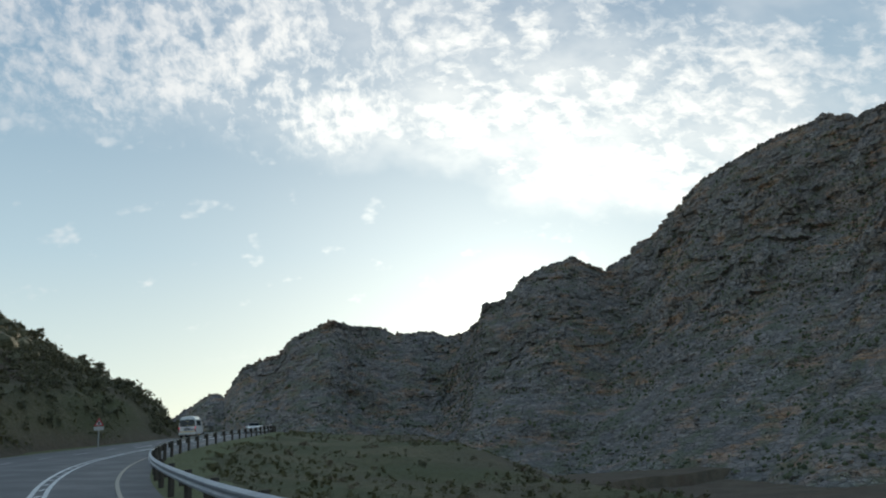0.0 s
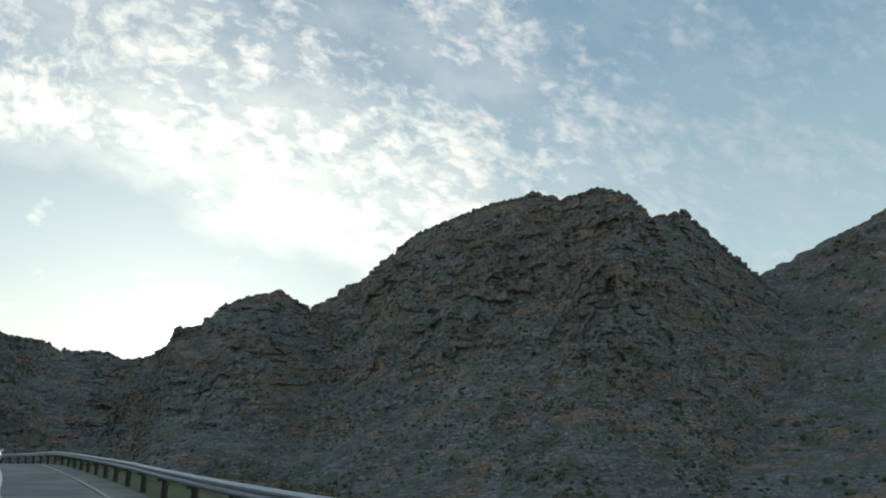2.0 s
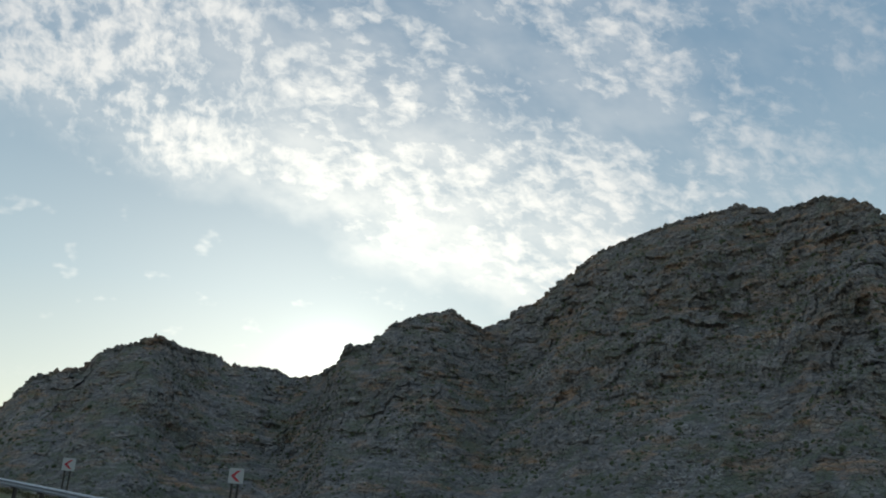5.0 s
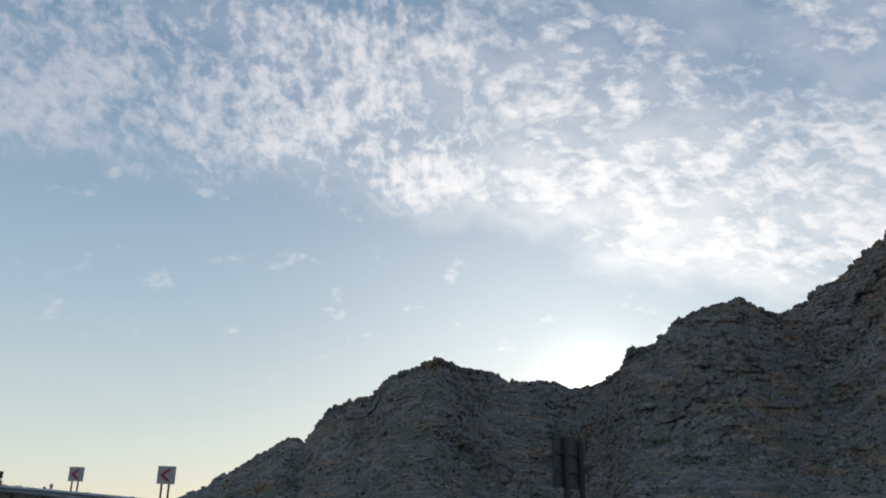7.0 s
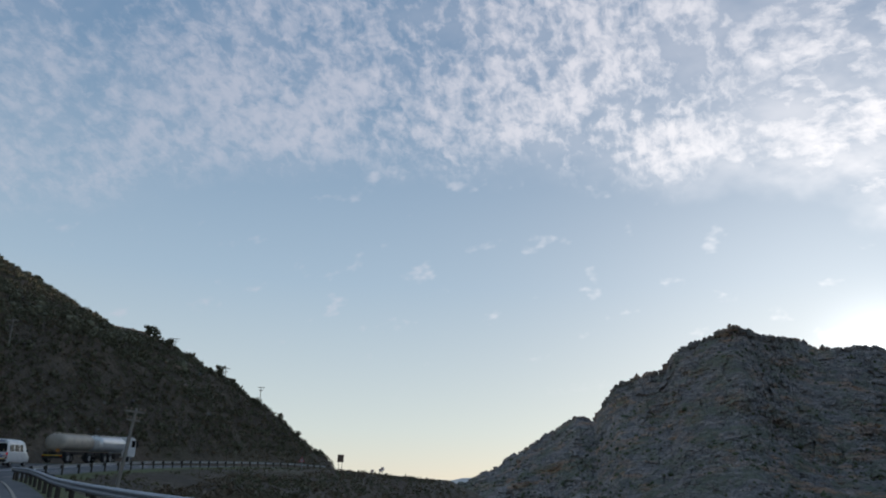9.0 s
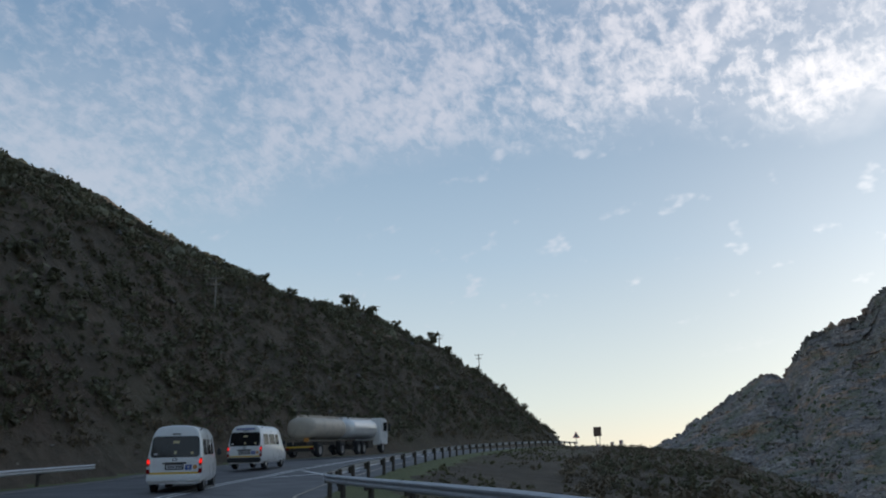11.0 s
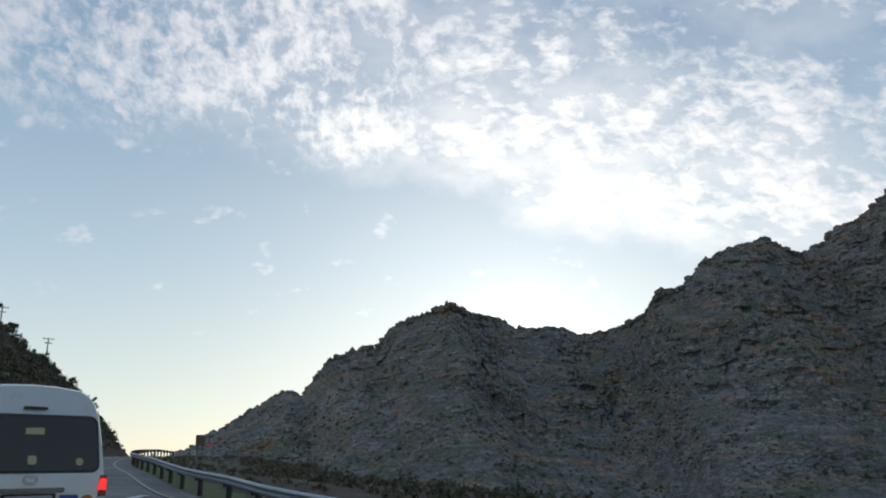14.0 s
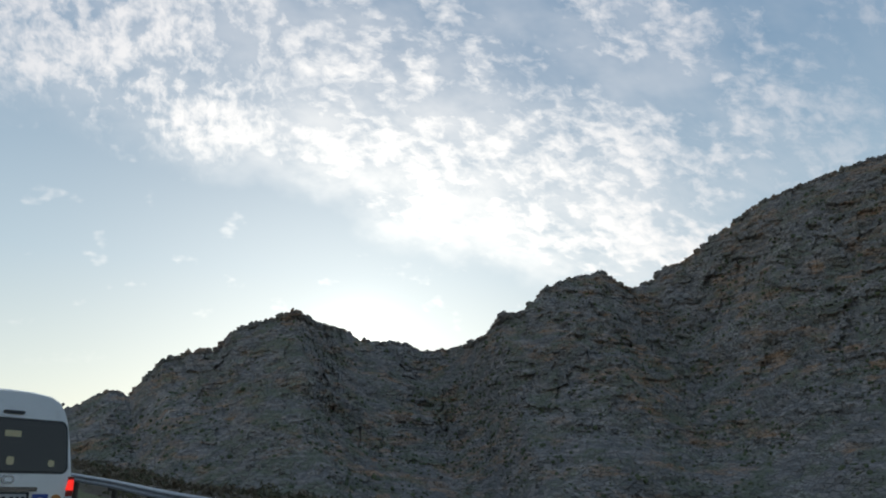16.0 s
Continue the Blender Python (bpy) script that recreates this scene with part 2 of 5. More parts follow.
def build_verge(n, b):
    p = place(n)
    col = n.mix(n.noise(p, 0.5, 6.0, 0.65), rgb(0.10, 0.13, 0.04), rgb(0.22, 0.21, 0.10))
    col = n.mix(n.remap(n.noise(p, 5.0, 5.0, 0.7), 0.35, 0.65, 0.5, 0.0), col, rgb(0.04, 0.05, 0.02))
    n.link(col, b.inputs["Base Color"])
    b.inputs["Roughness"].default_value = 0.95
    bump(n, b, n.noise(p, 6.0, 5.0, 0.7), 0.8, 0.15)


def build_asphalt(n, b):
    p = place(n)
    col = n.mix(n.noise(p, 0.22, 4.0, 0.6), rgb(0.068, 0.071, 0.077), rgb(0.105, 0.107, 0.113))
    col = n.mix(n.remap(n.noise(p, 60.0, 3.0, 0.7), 0.4, 0.75, 0.0, 0.5), col, rgb(0.16, 0.16, 0.16))
    col = n.mix(n.remap(n.noise(p, 1.3, 6.0, 0.7), 0.60, 0.72, 0.0, 0.5), col, rgb(0.035, 0.035, 0.037))
    n.link(col, b.inputs["Base Color"])
    n.link(n.remap(n.noise(p, 0.6, 4.0), 0.3, 0.7, 0.55, 0.75), b.inputs["Roughness"])
    bump(n, b, n.noise(p, 90.0, 3.0, 0.7), 0.35, 0.01)


def build_paint(colour):
    def build(n, b):
        p = place(n)
        worn = n.remap(n.noise(p, 9.0, 6.0, 0.7), 0.52, 0.68, 0.0, 0.7)
        n.link(n.mix(worn, rgb(*colour), rgb(0.12, 0.12, 0.12)), b.inputs["Base Color"])
        b.inputs["Roughness"].default_value = 0.6
    return build


def build_plain(colour, rough=0.5, metal=0.0, grime=0.25, coat=0.0, scale=3.0):
    def build(n, b):
        p = n.add("ShaderNodeTexCoord").outputs["Object"]
        dirt = n.remap(n.noise(p, scale, 6.0, 0.65), 0.45, 0.75, 0.0, grime)
        n.link(n.mix(dirt, rgb(*colour), rgb(*[c * 0.45 + 0.03 for c in colour])), b.inputs["Base Color"])
        n.link(n.remap(n.noise(p, scale * 3, 4.0), 0.3, 0.7, rough * 0.85, min(1.0, rough * 1.2)), b.inputs["Roughness"])
        b.inputs["Metallic"].default_value = metal
        b.inputs["Coat Weight"].default_value = coat
    return build


ROCK = material("weathered_rock", build_rock)
SCRUB = material("hillside_scrub", build_scrub)
VERGE = material("verge_grass", build_verge)
ASPHALT = material("asphalt", build_asphalt)
WHITE_LINE = material("white_road_paint", build_paint((0.72, 0.72, 0.70)))
YELLOW_LINE = material("yellow_road_paint", build_paint((0.40, 0.355, 0.28)))
GALVANISED = material("galvanised_steel", build_plain((0.52, 0.53, 0.54), 0.5, 0.25, 0.4, 0.0, 2.0))
POST_WOOD = material("creosoted_post_wood", build_plain((0.075, 0.062, 0.05), 0.85, 0.0, 0.4))
WHITE_PAINT = material("white_car_paint", build_plain((0.80, 0.80, 0.79), 0.30, 0.0, 0.12, 0.6, 1.2))
DARK_GLASS = material("dark_glass", build_plain((0.012, 0.013, 0.015), 0.06, 0.0, 0.05))
RUBBER = material("rubber", build_plain((0.022, 0.022, 0.023), 0.8, 0.0, 0.3))
BLACK_TRIM = material("black_plastic", build_plain((0.03, 0.03, 0.032), 0.55, 0.0, 0.2))

# ---- the run of the guard rail, which the road follows on its left ----
RAIL = [(14, -20), (10, -8), (4.6, 0.5), (-1.4, 8.2), (-6.2, 17.4), (-10.4, 27.2), (-13.5, 36.6), (-15.5, 45.8), (-16.8, 55.4),
        (-18.4, 72), (-20.6, 90), (-24.4, 108), (-29.9, 125), (-34, 134.5), (-39.3, 144), (-44.5, 152.5), (-50.2, 160.2), (-57.2, 167.2),
        (-64.9, 173.9), (-72.6, 179.6), (-80.2, 184.1), (-88.1, 188.3), (-95.8, 193.0), (-102.8, 198.0), (-109, 202.4), (-114.5, 206.2),
        (-119, 209.2), (-123.0, 212.2), (-125.6, 215.6), (-127.9, 219.2), (-130.0, 223.2), (-132.7, 227.8), (-137.3, 237.2), (-144.2, 251.9),
        (-151.1, 270.4), (-156.3, 289.1), (-161.2, 309.5), (-166.7, 332.6), (-177.4, 357.1), (-197.1, 378.8), (-235.2, 395.1)]


def road_z(y):
    """Height of the road where its rail passes y; it climbs all the way."""
    return np.interp(y, [-200, 2.5, 28, 45, 60, 90, 110, 137, 166, 184, 204, 214, 226, 238, 253, 270, 290, 340, 600], [-12, -1.67, -0.33, 0.66, 1.5, 2.95, 3.5, 4.1, 5.75, 6.97, 7.88, 8.17, 8.82, 9.45, 10.05, 10.65, 11.2, 11.6, 11.6])


def smooth_line(points, step):
    p = np.array([points[0]] + list(points) + [points[-1]], float)
    fine = []
    for a, b, c, d in zip(p, p[1:], p[2:], p[3:]):
        for t in np.linspace(0, 1, 24, endpoint=False):
            fine.append(0.5 * (2 * b + (c - a) * t + (2 * a - 5 * b + 4 * c - d) * t ** 2 + (3 * b - 3 * c + d - a) * t ** 3))
    fine = np.array(fine + [p[-1]])
    s = np.concatenate([[0], np.cumsum(np.linalg.norm(np.diff(fine, axis=0), axis=1))])
    at = np.arange(0, s[-1], step)
    line = np.stack([np.interp(at, s, fine[:, 0]), np.interp(at, s, fine[:, 1])], 1)
    way = np.gradient(line, axis=0)
    way /= np.linalg.norm(way, axis=1)[:, None]
    return at, line, np.stack([way[:, 1], -way[:, 0]], 1)      # chainage, points, normals to the right


CHAIN, LINE, RIGHT = smooth_line(RAIL, 1.0)
EDGE_LINE = -0.85                                # metres from the rail, left is negative
CENTRE = np.interp(LINE[:, 1], [20, 60, 150, 200, 215, 240, 275, 315], [-2.6, -3.5, -3.5, -4.2, -5.0, -4.9, -4.6, -3.9])     # the double line
LEFT_LINE = np.interp(LINE[:, 1], [20, 50, 75, 100, 150, 188, 206, 222, 240, 262, 290], [-10.0, -12.6, -11.2, -9.4, -9.0, -10.0, -12.0, -12.0, -12.2, -10.4, -7.4])      # the left edge line: two lanes, then one
LEFT_EDGE = LEFT_LINE - 1.1
BANK = np.interp(LINE[:, 1], [22, 32, 45, 54, 186, 202, 213, 236, 262], [0.06, 0.045, 0.015, 0.0, 0.0, 0.01, 0.027, 0.03, 0.0])     # the right-hand bends lean inwards


def road_point(s, off, up=0.0):
    x, y = np.interp(s, CHAIN, LINE[:, 0]), np.interp(s, CHAIN, LINE[:, 1])
    nx, ny = np.interp(s, CHAIN, RIGHT[:, 0]), np.interp(s, CHAIN, RIGHT[:, 1])
    lean = float(np.interp(s, CHAIN, BANK)) * min(max(-off, 0.0), 7.0)
    return Vector((x + nx * off, y + ny * off, float(road_z(y)) + lean + up))


def road_level(x, y):
    """Height of the road surface beside the rail's nearest point."""
    gap = np.hypot(LINE[:, 0] - x, LINE[:, 1] - y)
    k = int(np.argmin(gap))
    return float(road_z(LINE[k, 1])) + float(BANK[k]) * min(float(gap[k]), 7.0)


def road_turn(s):
    """Heading of the road at s, degrees to the left of +y."""
    nx, ny = np.interp(s, CHAIN, RIGHT[:, 0]), np.interp(s, CHAIN, RIGHT[:, 1])
    return math.degrees(math.atan2(ny, nx))


def strip(name, offs, ups, mat, s0=0.0, s1=None, step=1.0):
    """A sheet that follows the road, with the given offsets and heights across."""
    s1 = CHAIN[-1] if s1 is None else s1
    verts = []
    for s in np.arange(s0, s1 + 1e-6, step):
        left = float(np.interp(s, CHAIN, LEFT_EDGE))
        for o, u in zip(offs, ups):
            verts.append(road_point(s, left + o[1] if isinstance(o, tuple) else o, u))
    rows = len(verts) // len(offs)
    return mesh_object(name, verts, grid_faces(rows, len(offs)), mat, smooth=True)


tagged(strip("road", [("l", 0), -6, -3, 0.1], [-0.03, 0, 0, -0.02], ASPHALT), "grey asphalt mountain road with worn surface", "road", kind="structure")


def line_along(name, off, width, mat, s0, s1, label):
    verts = []
    for s in np.arange(s0, s1 + 1e-6, 1.0):
        o = off if not callable(off) else off(s)
        verts += [road_point(s, o - width / 2, 0.012), road_point(s, o + width / 2, 0.012)]
    return tagged(mesh_object(name, verts, grid_faces(len(verts) // 2, 2), mat), label, "road marking", kind="structure")


def gap_at(s):
    """Half the gap of the double line, which opens on the straight."""
    return float(np.interp(np.interp(s, CHAIN, LINE[:, 1]), [40, 75, 110, 150], [0.15, 0.28, 0.28, 0.15]))


END = float(CHAIN[-1])
line_along("edge_line_valley", EDGE_LINE, 0.11, YELLOW_LINE, 0, END, "faded pale edge line painted on the asphalt")
line_along("centre_line_valley", lambda s: float(np.interp(s, CHAIN, CENTRE)) + gap_at(s), 0.11, WHITE_LINE, 0, END, "solid white line of the double centre line")
line_along("centre_line_hill", lambda s: float(np.interp(s, CHAIN, CENTRE)) - gap_at(s), 0.11, WHITE_LINE, 0, END, "solid white line of the double centre line")
line_along("edge_line_hill", lambda s: float(np.interp(s, CHAIN, LEFT_LINE)), 0.11, YELLOW_LINE, 0, END, "faded pale edge line painted on the asphalt")

# ---- the ground: hillside on the left, bank and valley on the right ----


GRASS = []


def ground_height(x, y):
    """Height of the ground sheet at arrays x, y."""
    best = np.full(x.shape, 1e9)
    side, zr, lean, left, along = np.zeros(x.shape), np.zeros(x.shape), np.zeros(x.shape), np.zeros(x.shape), np.zeros(x.shape)
    for k in range(0, len(LINE), 2):
        dx, dy = x - LINE[k, 0], y - LINE[k, 1]
        d = dx * dx + dy * dy
        m = d < best
        best[m] = d[m]
        off = dx * RIGHT[k, 0] + dy * RIGHT[k, 1]
        side[m], left[m] = off[m], LEFT_EDGE[k]
        along[m], zr[m], lean[m] = LINE[k, 1], float(road_z(LINE[k, 1])), BANK[k] * 7.0
    dist = np.sqrt(best)
    d = np.where(side > 0, dist, -dist)
    up = np.clip(left - d - 1.5, 0, None)                       # metres up the hillside
    rough = fbm(x / 22, y / 22, 0, 4, 3)
    slope = np.interp(along, [40, 92, 115, 137, 184, 204, 225, 250, 270, 290, 310, 340], [0.42, 0.45, 0.62, 0.7, 0.5, 0.5, 0.49, 0.5, 0.48, 0.42, 0.42, 0.54])
    cut = np.interp(along, [40, 131, 165, 184, 270, 290, 310, 340], [4.0, 3.0, 5.0, 14.1, 14.0, 9.6, 11.7, 2.3])         # a steeper cutting beside the upper road
    shoulder = np.interp(along, [130, 200, 300], [80, 36, 52])
    hill = slope * np.minimum(up, shoulder) + 0.57 * np.clip(up - shoulder, 0, None) + 0.90 * np.minimum(up, cut) + np.clip(up / 14, 0, 1) * (2.0 * rough + 0.8 * fbm(x / 5, y / 5, 0, 3, 9))
    hill = np.where(hill > 62, 62 + (hill - 62) * 0.35, hill)
    down = np.clip(d - 2.2, 0, None)
    bank = -0.10 * np.clip(down, 0, 16) - 0.42 * np.clip(down - 16, 0, 70) + np.clip(down / 8, 0, 1) * 0.7 * rough
    z = zr + np.where(up > 0, lean + hill, bank)
    on = (d > left - 1.5) & (d < 2.2)
    # grass grows on the bank below the rail and at the foot of the lower hillside
    patch = fbm(x / 14, y / 14, 0, 3, 17)
    GRASS.append(np.clip((d - 0.5) / 2, 0, 1) * np.clip((np.interp(zr, [3, 8], [26, 7]) - d) / 9 + patch, 0, 1)
                 + 0.5 * np.clip(up / 2, 0, 1) * np.clip((8 - up) / 6 + 1.6 * patch, 0, 1) * np.clip((5.2 - zr) / 1.5, 0, 1)
                 + 0.55 * np.clip(up / 2, 0, 1) * np.clip((3.5 - up) / 3 + patch, 0, 1))
    return np.where(on, zr - 0.30, z - 0.06)


gx, gy = np.meshgrid(np.linspace(-420, 260, 341), np.linspace(-120, 470, 296))
gz = ground_height(gx, gy)
ground = mesh_object("ground", np.stack([gx, gy, gz], -1).reshape(-1, 3), grid_faces(296, 341), SCRUB, smooth=True)
ground.data.attributes.new("grass", "FLOAT", "POINT").data.foreach_set("value", GRASS[0].ravel().astype(np.float32))
tagged(ground, "scrubby dark green hillside and valley ground", "ground", kind="structure")
far_ground = mesh_object("valley_floor", [(-4500, -4500, -42), (4500, -4500, -42), (4500, 4500, -42), (-4500, 4500, -42)], [(0, 1, 2, 3)], SCRUB)
tagged(far_ground, "dark scrubland on the valley floor", "ground", kind="structure")
tagged(strip("verge_valley", [0.1, 1.2, 2.6], [-0.02, -0.03, -0.30], VERGE), "narrow grass verge under the guard rail", "verge", kind="structure")
tagged(strip("verge_hill", [("l", -2.2), ("l", -1.0), ("l", 0)], [0.12, -0.02, -0.03], VERGE), "grass verge at the foot of the hillside", "verge", kind="structure")

# ---- the mountains across the valley ----
WEST = [(-520, 830, -20), (-440, 855, 2), (-374, 873, 15), (-342, 886, 33), (-313, 897, 53), (-277, 909, 77), (-257, 899, 73), (-229, 876, 102), (-185, 861, 112),
        (-175, 858, 126), (-151, 851, 133), (-125, 842, 143), (-109, 875, 139), (-79, 931, 144), (-64, 936, 136), (-21, 948, 138),
        (2, 954, 131), (28, 890, 128), (35, 840, 130), (43, 812, 144), (61, 819, 147), (83, 828, 171), (111, 838, 184), (143, 847, 196), (168, 845, 184),
        (190, 850, 176), (232, 870, 182), (300, 890, 195)]
EAST = [(40, 872, -30), (92, 890, 76), (136, 904, 140), (174, 913, 178), (208, 908, 201), (224, 906, 208), (232, 899, 220), (246, 885, 222), (265, 850, 242), (287, 806, 263), (341, 738, 280),
        (376, 694, 283), (386, 661, 265), (390, 606, 259), (392, 559, 235), (392, 539, 208), (429, 537, 219), (457, 535, 194), (500, 532, 163),
        (548, 525, 122), (605, 505, 92)]
FAR_EAST = [(380, 645, 60), (440, 625, 110), (505, 597, 157), (565, 580, 189), (620, 545, 220), (680, 510, 255), (740, 440, 290), (800, 350, 300), (840, 200, 260), (860, 0, 240)]


def mountain(name, crest, label, reach, foot_z, cols, rows, seed, dip=1.0, ease=38):
    crest = np.array(crest, float)
    s = np.concatenate([[0], np.cumsum(np.linalg.norm(np.diff(crest[:, :2], axis=0), axis=1))])
    u = np.linspace(0, s[-1], cols)
    top = np.stack([np.interp(u, s, crest[:, k]) for k in range(3)], 1)
    eye = np.array([-60.0, 150.0])
    away = top[:, :2] - eye
    far = np.linalg.norm(away, axis=1)
    away /= far[:, None]
    # ease the crest's run in plan, so that no spur ends in a knife edge
    half = max(1, int(ease / (u[1] - u[0])))
    eased = np.convolve(np.pad(far, half, mode="edge"), np.ones(2 * half + 1) / (2 * half + 1), mode="valid")
    top[:, 2] = 7.0 + (top[:, 2] - 7.0) * eased / far
    top[:, :2] = eye + away * eased[:, None]
    far = eased
    foot = eye + away * (far * reach)[:, None]
    v = np.concatenate([np.linspace(0, 1, rows) ** 0.72, [1.01, 1.05, 1.2]])
    V, U = np.meshgrid(v, np.arange(cols), indexing="ij")
    x = foot[U, 0] + (top[U, 0] - foot[U, 0]) * V
    y = foot[U, 1] + (top[U, 1] - foot[U, 1]) * V
    rise = 0.45 * V + 0.55 * V ** 2.2
    z = foot_z + (top[U, 2] - foot_z) * np.where(V > 1, 1 - (V - 1) * 5.0, rise)
    face = np.clip(V * 3, 0, 1) * np.clip((1.0 - V) * 6, 0.0, 1)
    # gullies, then beds of rock broken into blocks, each set back or proud of the next
    gully = fbm(x / 52, y / 52, z / 75, 3, seed)
    along = u[U]
    tilt = z + 0.13 * along * dip + 5.0 * fbm(along / 90, z / 90, 0, 2, seed + 5)
    cliff = np.clip((V - 0.42) * 4, 0.0, 1) * np.clip(0.75 + 0.8 * value_noise(along / 60, V * 4, 0, seed + 6), 0.25, 1.2)

    def rnd(a, b, k):
        h = (a.astype(np.int64) * 73856093 ^ b.astype(np.int64) * 19349663 ^ (seed + k) * 83492791) & 0xFFFFF
        h = (h * 1103515245 + 12345) & 0x7FFFFFFF
        return (h >> 8 & 0xFFFF) / 65535.0
    block = np.zeros(x.shape)
    for k, (bed, wide, amp) in enumerate(((13.0, 17.0, 6.0), (6.0, 8.0, 3.6), (2.6, 4.0, 1.7))):
        layer = np.floor(tilt / bed + 0.35 * value_noise(along / 30, z / 30, 0, seed + 30 + k))
        joint = np.floor(along / wide + 7.3 * rnd(layer, layer * 0, 50 + k) + 0.5 * value_noise(along / 9, z / 9, 0, seed + 40 + k))
        block += amp * (rnd(layer, joint, k) - 0.5)
    loose = value_noise(x / 5.5, y / 5.5, z / 4.0, seed + 9) + 0.6 * value_noise(x / 2.4, y / 2.4, z / 2.0, seed + 11)
    base = np.clip(V * 3, 0, 1)
    out = face * 13 * gully + base * ((0.25 + cliff) * block * np.where(V > 0.97, 0.5, 1.0) + 1.0 * loose)
    x = x - away[U, 0] * out
    y = y - away[U, 1] * out
    step = np.floor(u / 6.5 + 0.6 * value_noise(u / 5, u * 0, 0, seed + 22))
    jag = 2.6 * (rnd(step, step * 0, 60) - 0.5) + 1.3 * value_noise(u / 9.0, u * 0, 0, seed + 20) + 0.8 * value_noise(u / 2.6, u * 0, 0, seed + 21)
    z = z + np.clip((V - 0.93) * 14, 0, 1) * jag[U] + face * 0.8 * loose
    ob = mesh_object(name, np.stack([x, y, z], -1).reshape(-1, 3), grid_faces(len(v), cols), ROCK)
    return tagged(ob, label, "mountain", kind="structure")


mountain("mountain_west", WEST, "rocky brown mountain ridge in shade across the valley", 0.44, -40, 840, 205, 1, -0.6)
mountain("mountain_east", EAST, "steep layered rock mountain with rusty ledges in shade", 0.40, -40, 690, 260, 40, 1.0, 9)
mountain("mountain_far_east", FAR_EAST, "dark mountain slope behind the saddle", 0.4, -40, 320, 110, 80)



def lumps(name, centres, sizes, mat, label, category, seed, squash=0.8, subdiv=1, kind="stuff"):
    """Many small uneven lumps (stones, bushes) in one mesh."""
    bm = bmesh.new()
    bmesh.ops.create_icosphere(bm, subdivisions=subdiv, radius=1.0)
    base = np.array([v.co[:] for v in bm.verts])
    tri = np.array([[v.index for v in f.verts] for f in bm.faces])
    bm.free()
    rng = np.random.default_rng(seed)
    c, r = np.asarray(centres, float), np.asarray(sizes, float)
    k = len(c)
    turn = rng.uniform(0, 2 * np.pi, k)
    stretch = rng.uniform(0.65, 1.35, (k, 1, 3)) * np.array([1, 1, squash])
    jitter = 1 + rng.uniform(-0.34, 0.34, (k, len(base), 1))
    p = base[None] * jitter * stretch * r[:, None, None]
    ca, sa = np.cos(turn)[:, None], np.sin(turn)[:, None]
    p = np.stack([p[..., 0] * ca - p[..., 1] * sa, p[..., 0] * sa + p[..., 1] * ca, p[..., 2]], -1) + c[:, None]
    faces = (tri[None] + (np.arange(k) * len(base))[:, None, None]).reshape(-1, 3)
    ob = mesh_object(name, p.reshape(-1, 3), faces.tolist(), mat)
    return tagged(ob, label, category, kind=kind)


# stones and bushes that break up the mountain faces and their skyline
def crest_stones(crest, name, count, seed):
    crest = np.array(crest, float)
    rng = np.random.default_rng(seed)
    s = np.concatenate([[0], np.cumsum(np.linalg.norm(np.diff(crest[:, :2], axis=0), axis=1))])
    u = rng.uniform(0, s[-1], count)
    c = np.stack([np.interp(u, s, crest[:, k]) for k in range(3)], 1)
    r = rng.uniform(0.7, 1.0, count) ** 3 * 4.2
    c[:, 2] += rng.uniform(-2.2, 0.9, count) - 0.2 * r
    lumps(name, c, r, ROCK, "broken dark rocks along the mountain skyline", "rocks", seed, 0.85)


crest_stones(WEST, "skyline_rocks", 900, 5)
crest_stones(EAST, "skyline_rocks", 700, 6)


def face_scatter(mountain_name, name, count, low, high, mat, label, seed, squash, size_power=3):
    me = bpy.data.objects[mountain_name].data
    co = np.empty(len(me.vertices) * 3)
    me.vertices.foreach_get("co", co)
    co = co.reshape(-1, 3)
    rng = np.random.default_rng(seed)
    pick = co[rng.integers(0, int(len(co) * 0.96), count)]
    clump = value_noise(pick[:, 0] / 28, pick[:, 1] / 28, pick[:, 2] / 28, seed)
    pick = pick[clump > -0.15]
    r = low + (high - low) * rng.uniform(0, 1, len(pick)) ** size_power
    lumps(name, pick, r, mat, label, "scrub" if mat != ROCK else "rocks", seed, squash)


FYNBOS = material("mountain_bush_leaves", lambda n, b: build_leaf(n, b, (0.045, 0.058, 0.030), (0.11, 0.12, 0.058)))
HILL_LEAF = material("hillside_bush_leaves", lambda n, b: build_leaf(n, b, (0.105, 0.102, 0.060), (0.20, 0.185, 0.105)))
GRASS_LEAF = material("dry_grass_blades", lambda n, b: build_leaf(n, b, (0.105, 0.105, 0.045), (0.21, 0.18, 0.085)))
DRY_LEAF = material("dry_bush_leaves", lambda n, b: build_leaf(n, b, (0.145, 0.112, 0.074), (0.25, 0.195, 0.125)))
face_scatter("mountain_east", "mountain_rocks", 6000, 0.4, 2.6, ROCK, "grey boulders scattered over the mountain face", 21, 0.7)
face_scatter("mountain_west", "mountain_rocks", 5000, 0.4, 2.8, ROCK, "grey boulders scattered over the mountain face", 22, 0.7)
face_scatter("mountain_east", "mountain_bushes", 11000, 0.5, 1.9, FYNBOS, "dark low bushes growing on the mountain face", 23, 0.8)
face_scatter("mountain_west", "mountain_bushes", 8000, 0.5, 1.8, FYNBOS, "dark low bushes growing on the mountain face", 24, 0.8)
face_scatter("mountain_far_east", "mountain_bushes", 5000, 0.8, 2.6, FYNBOS, "dark low bushes growing on the mountain face", 25, 0.8)

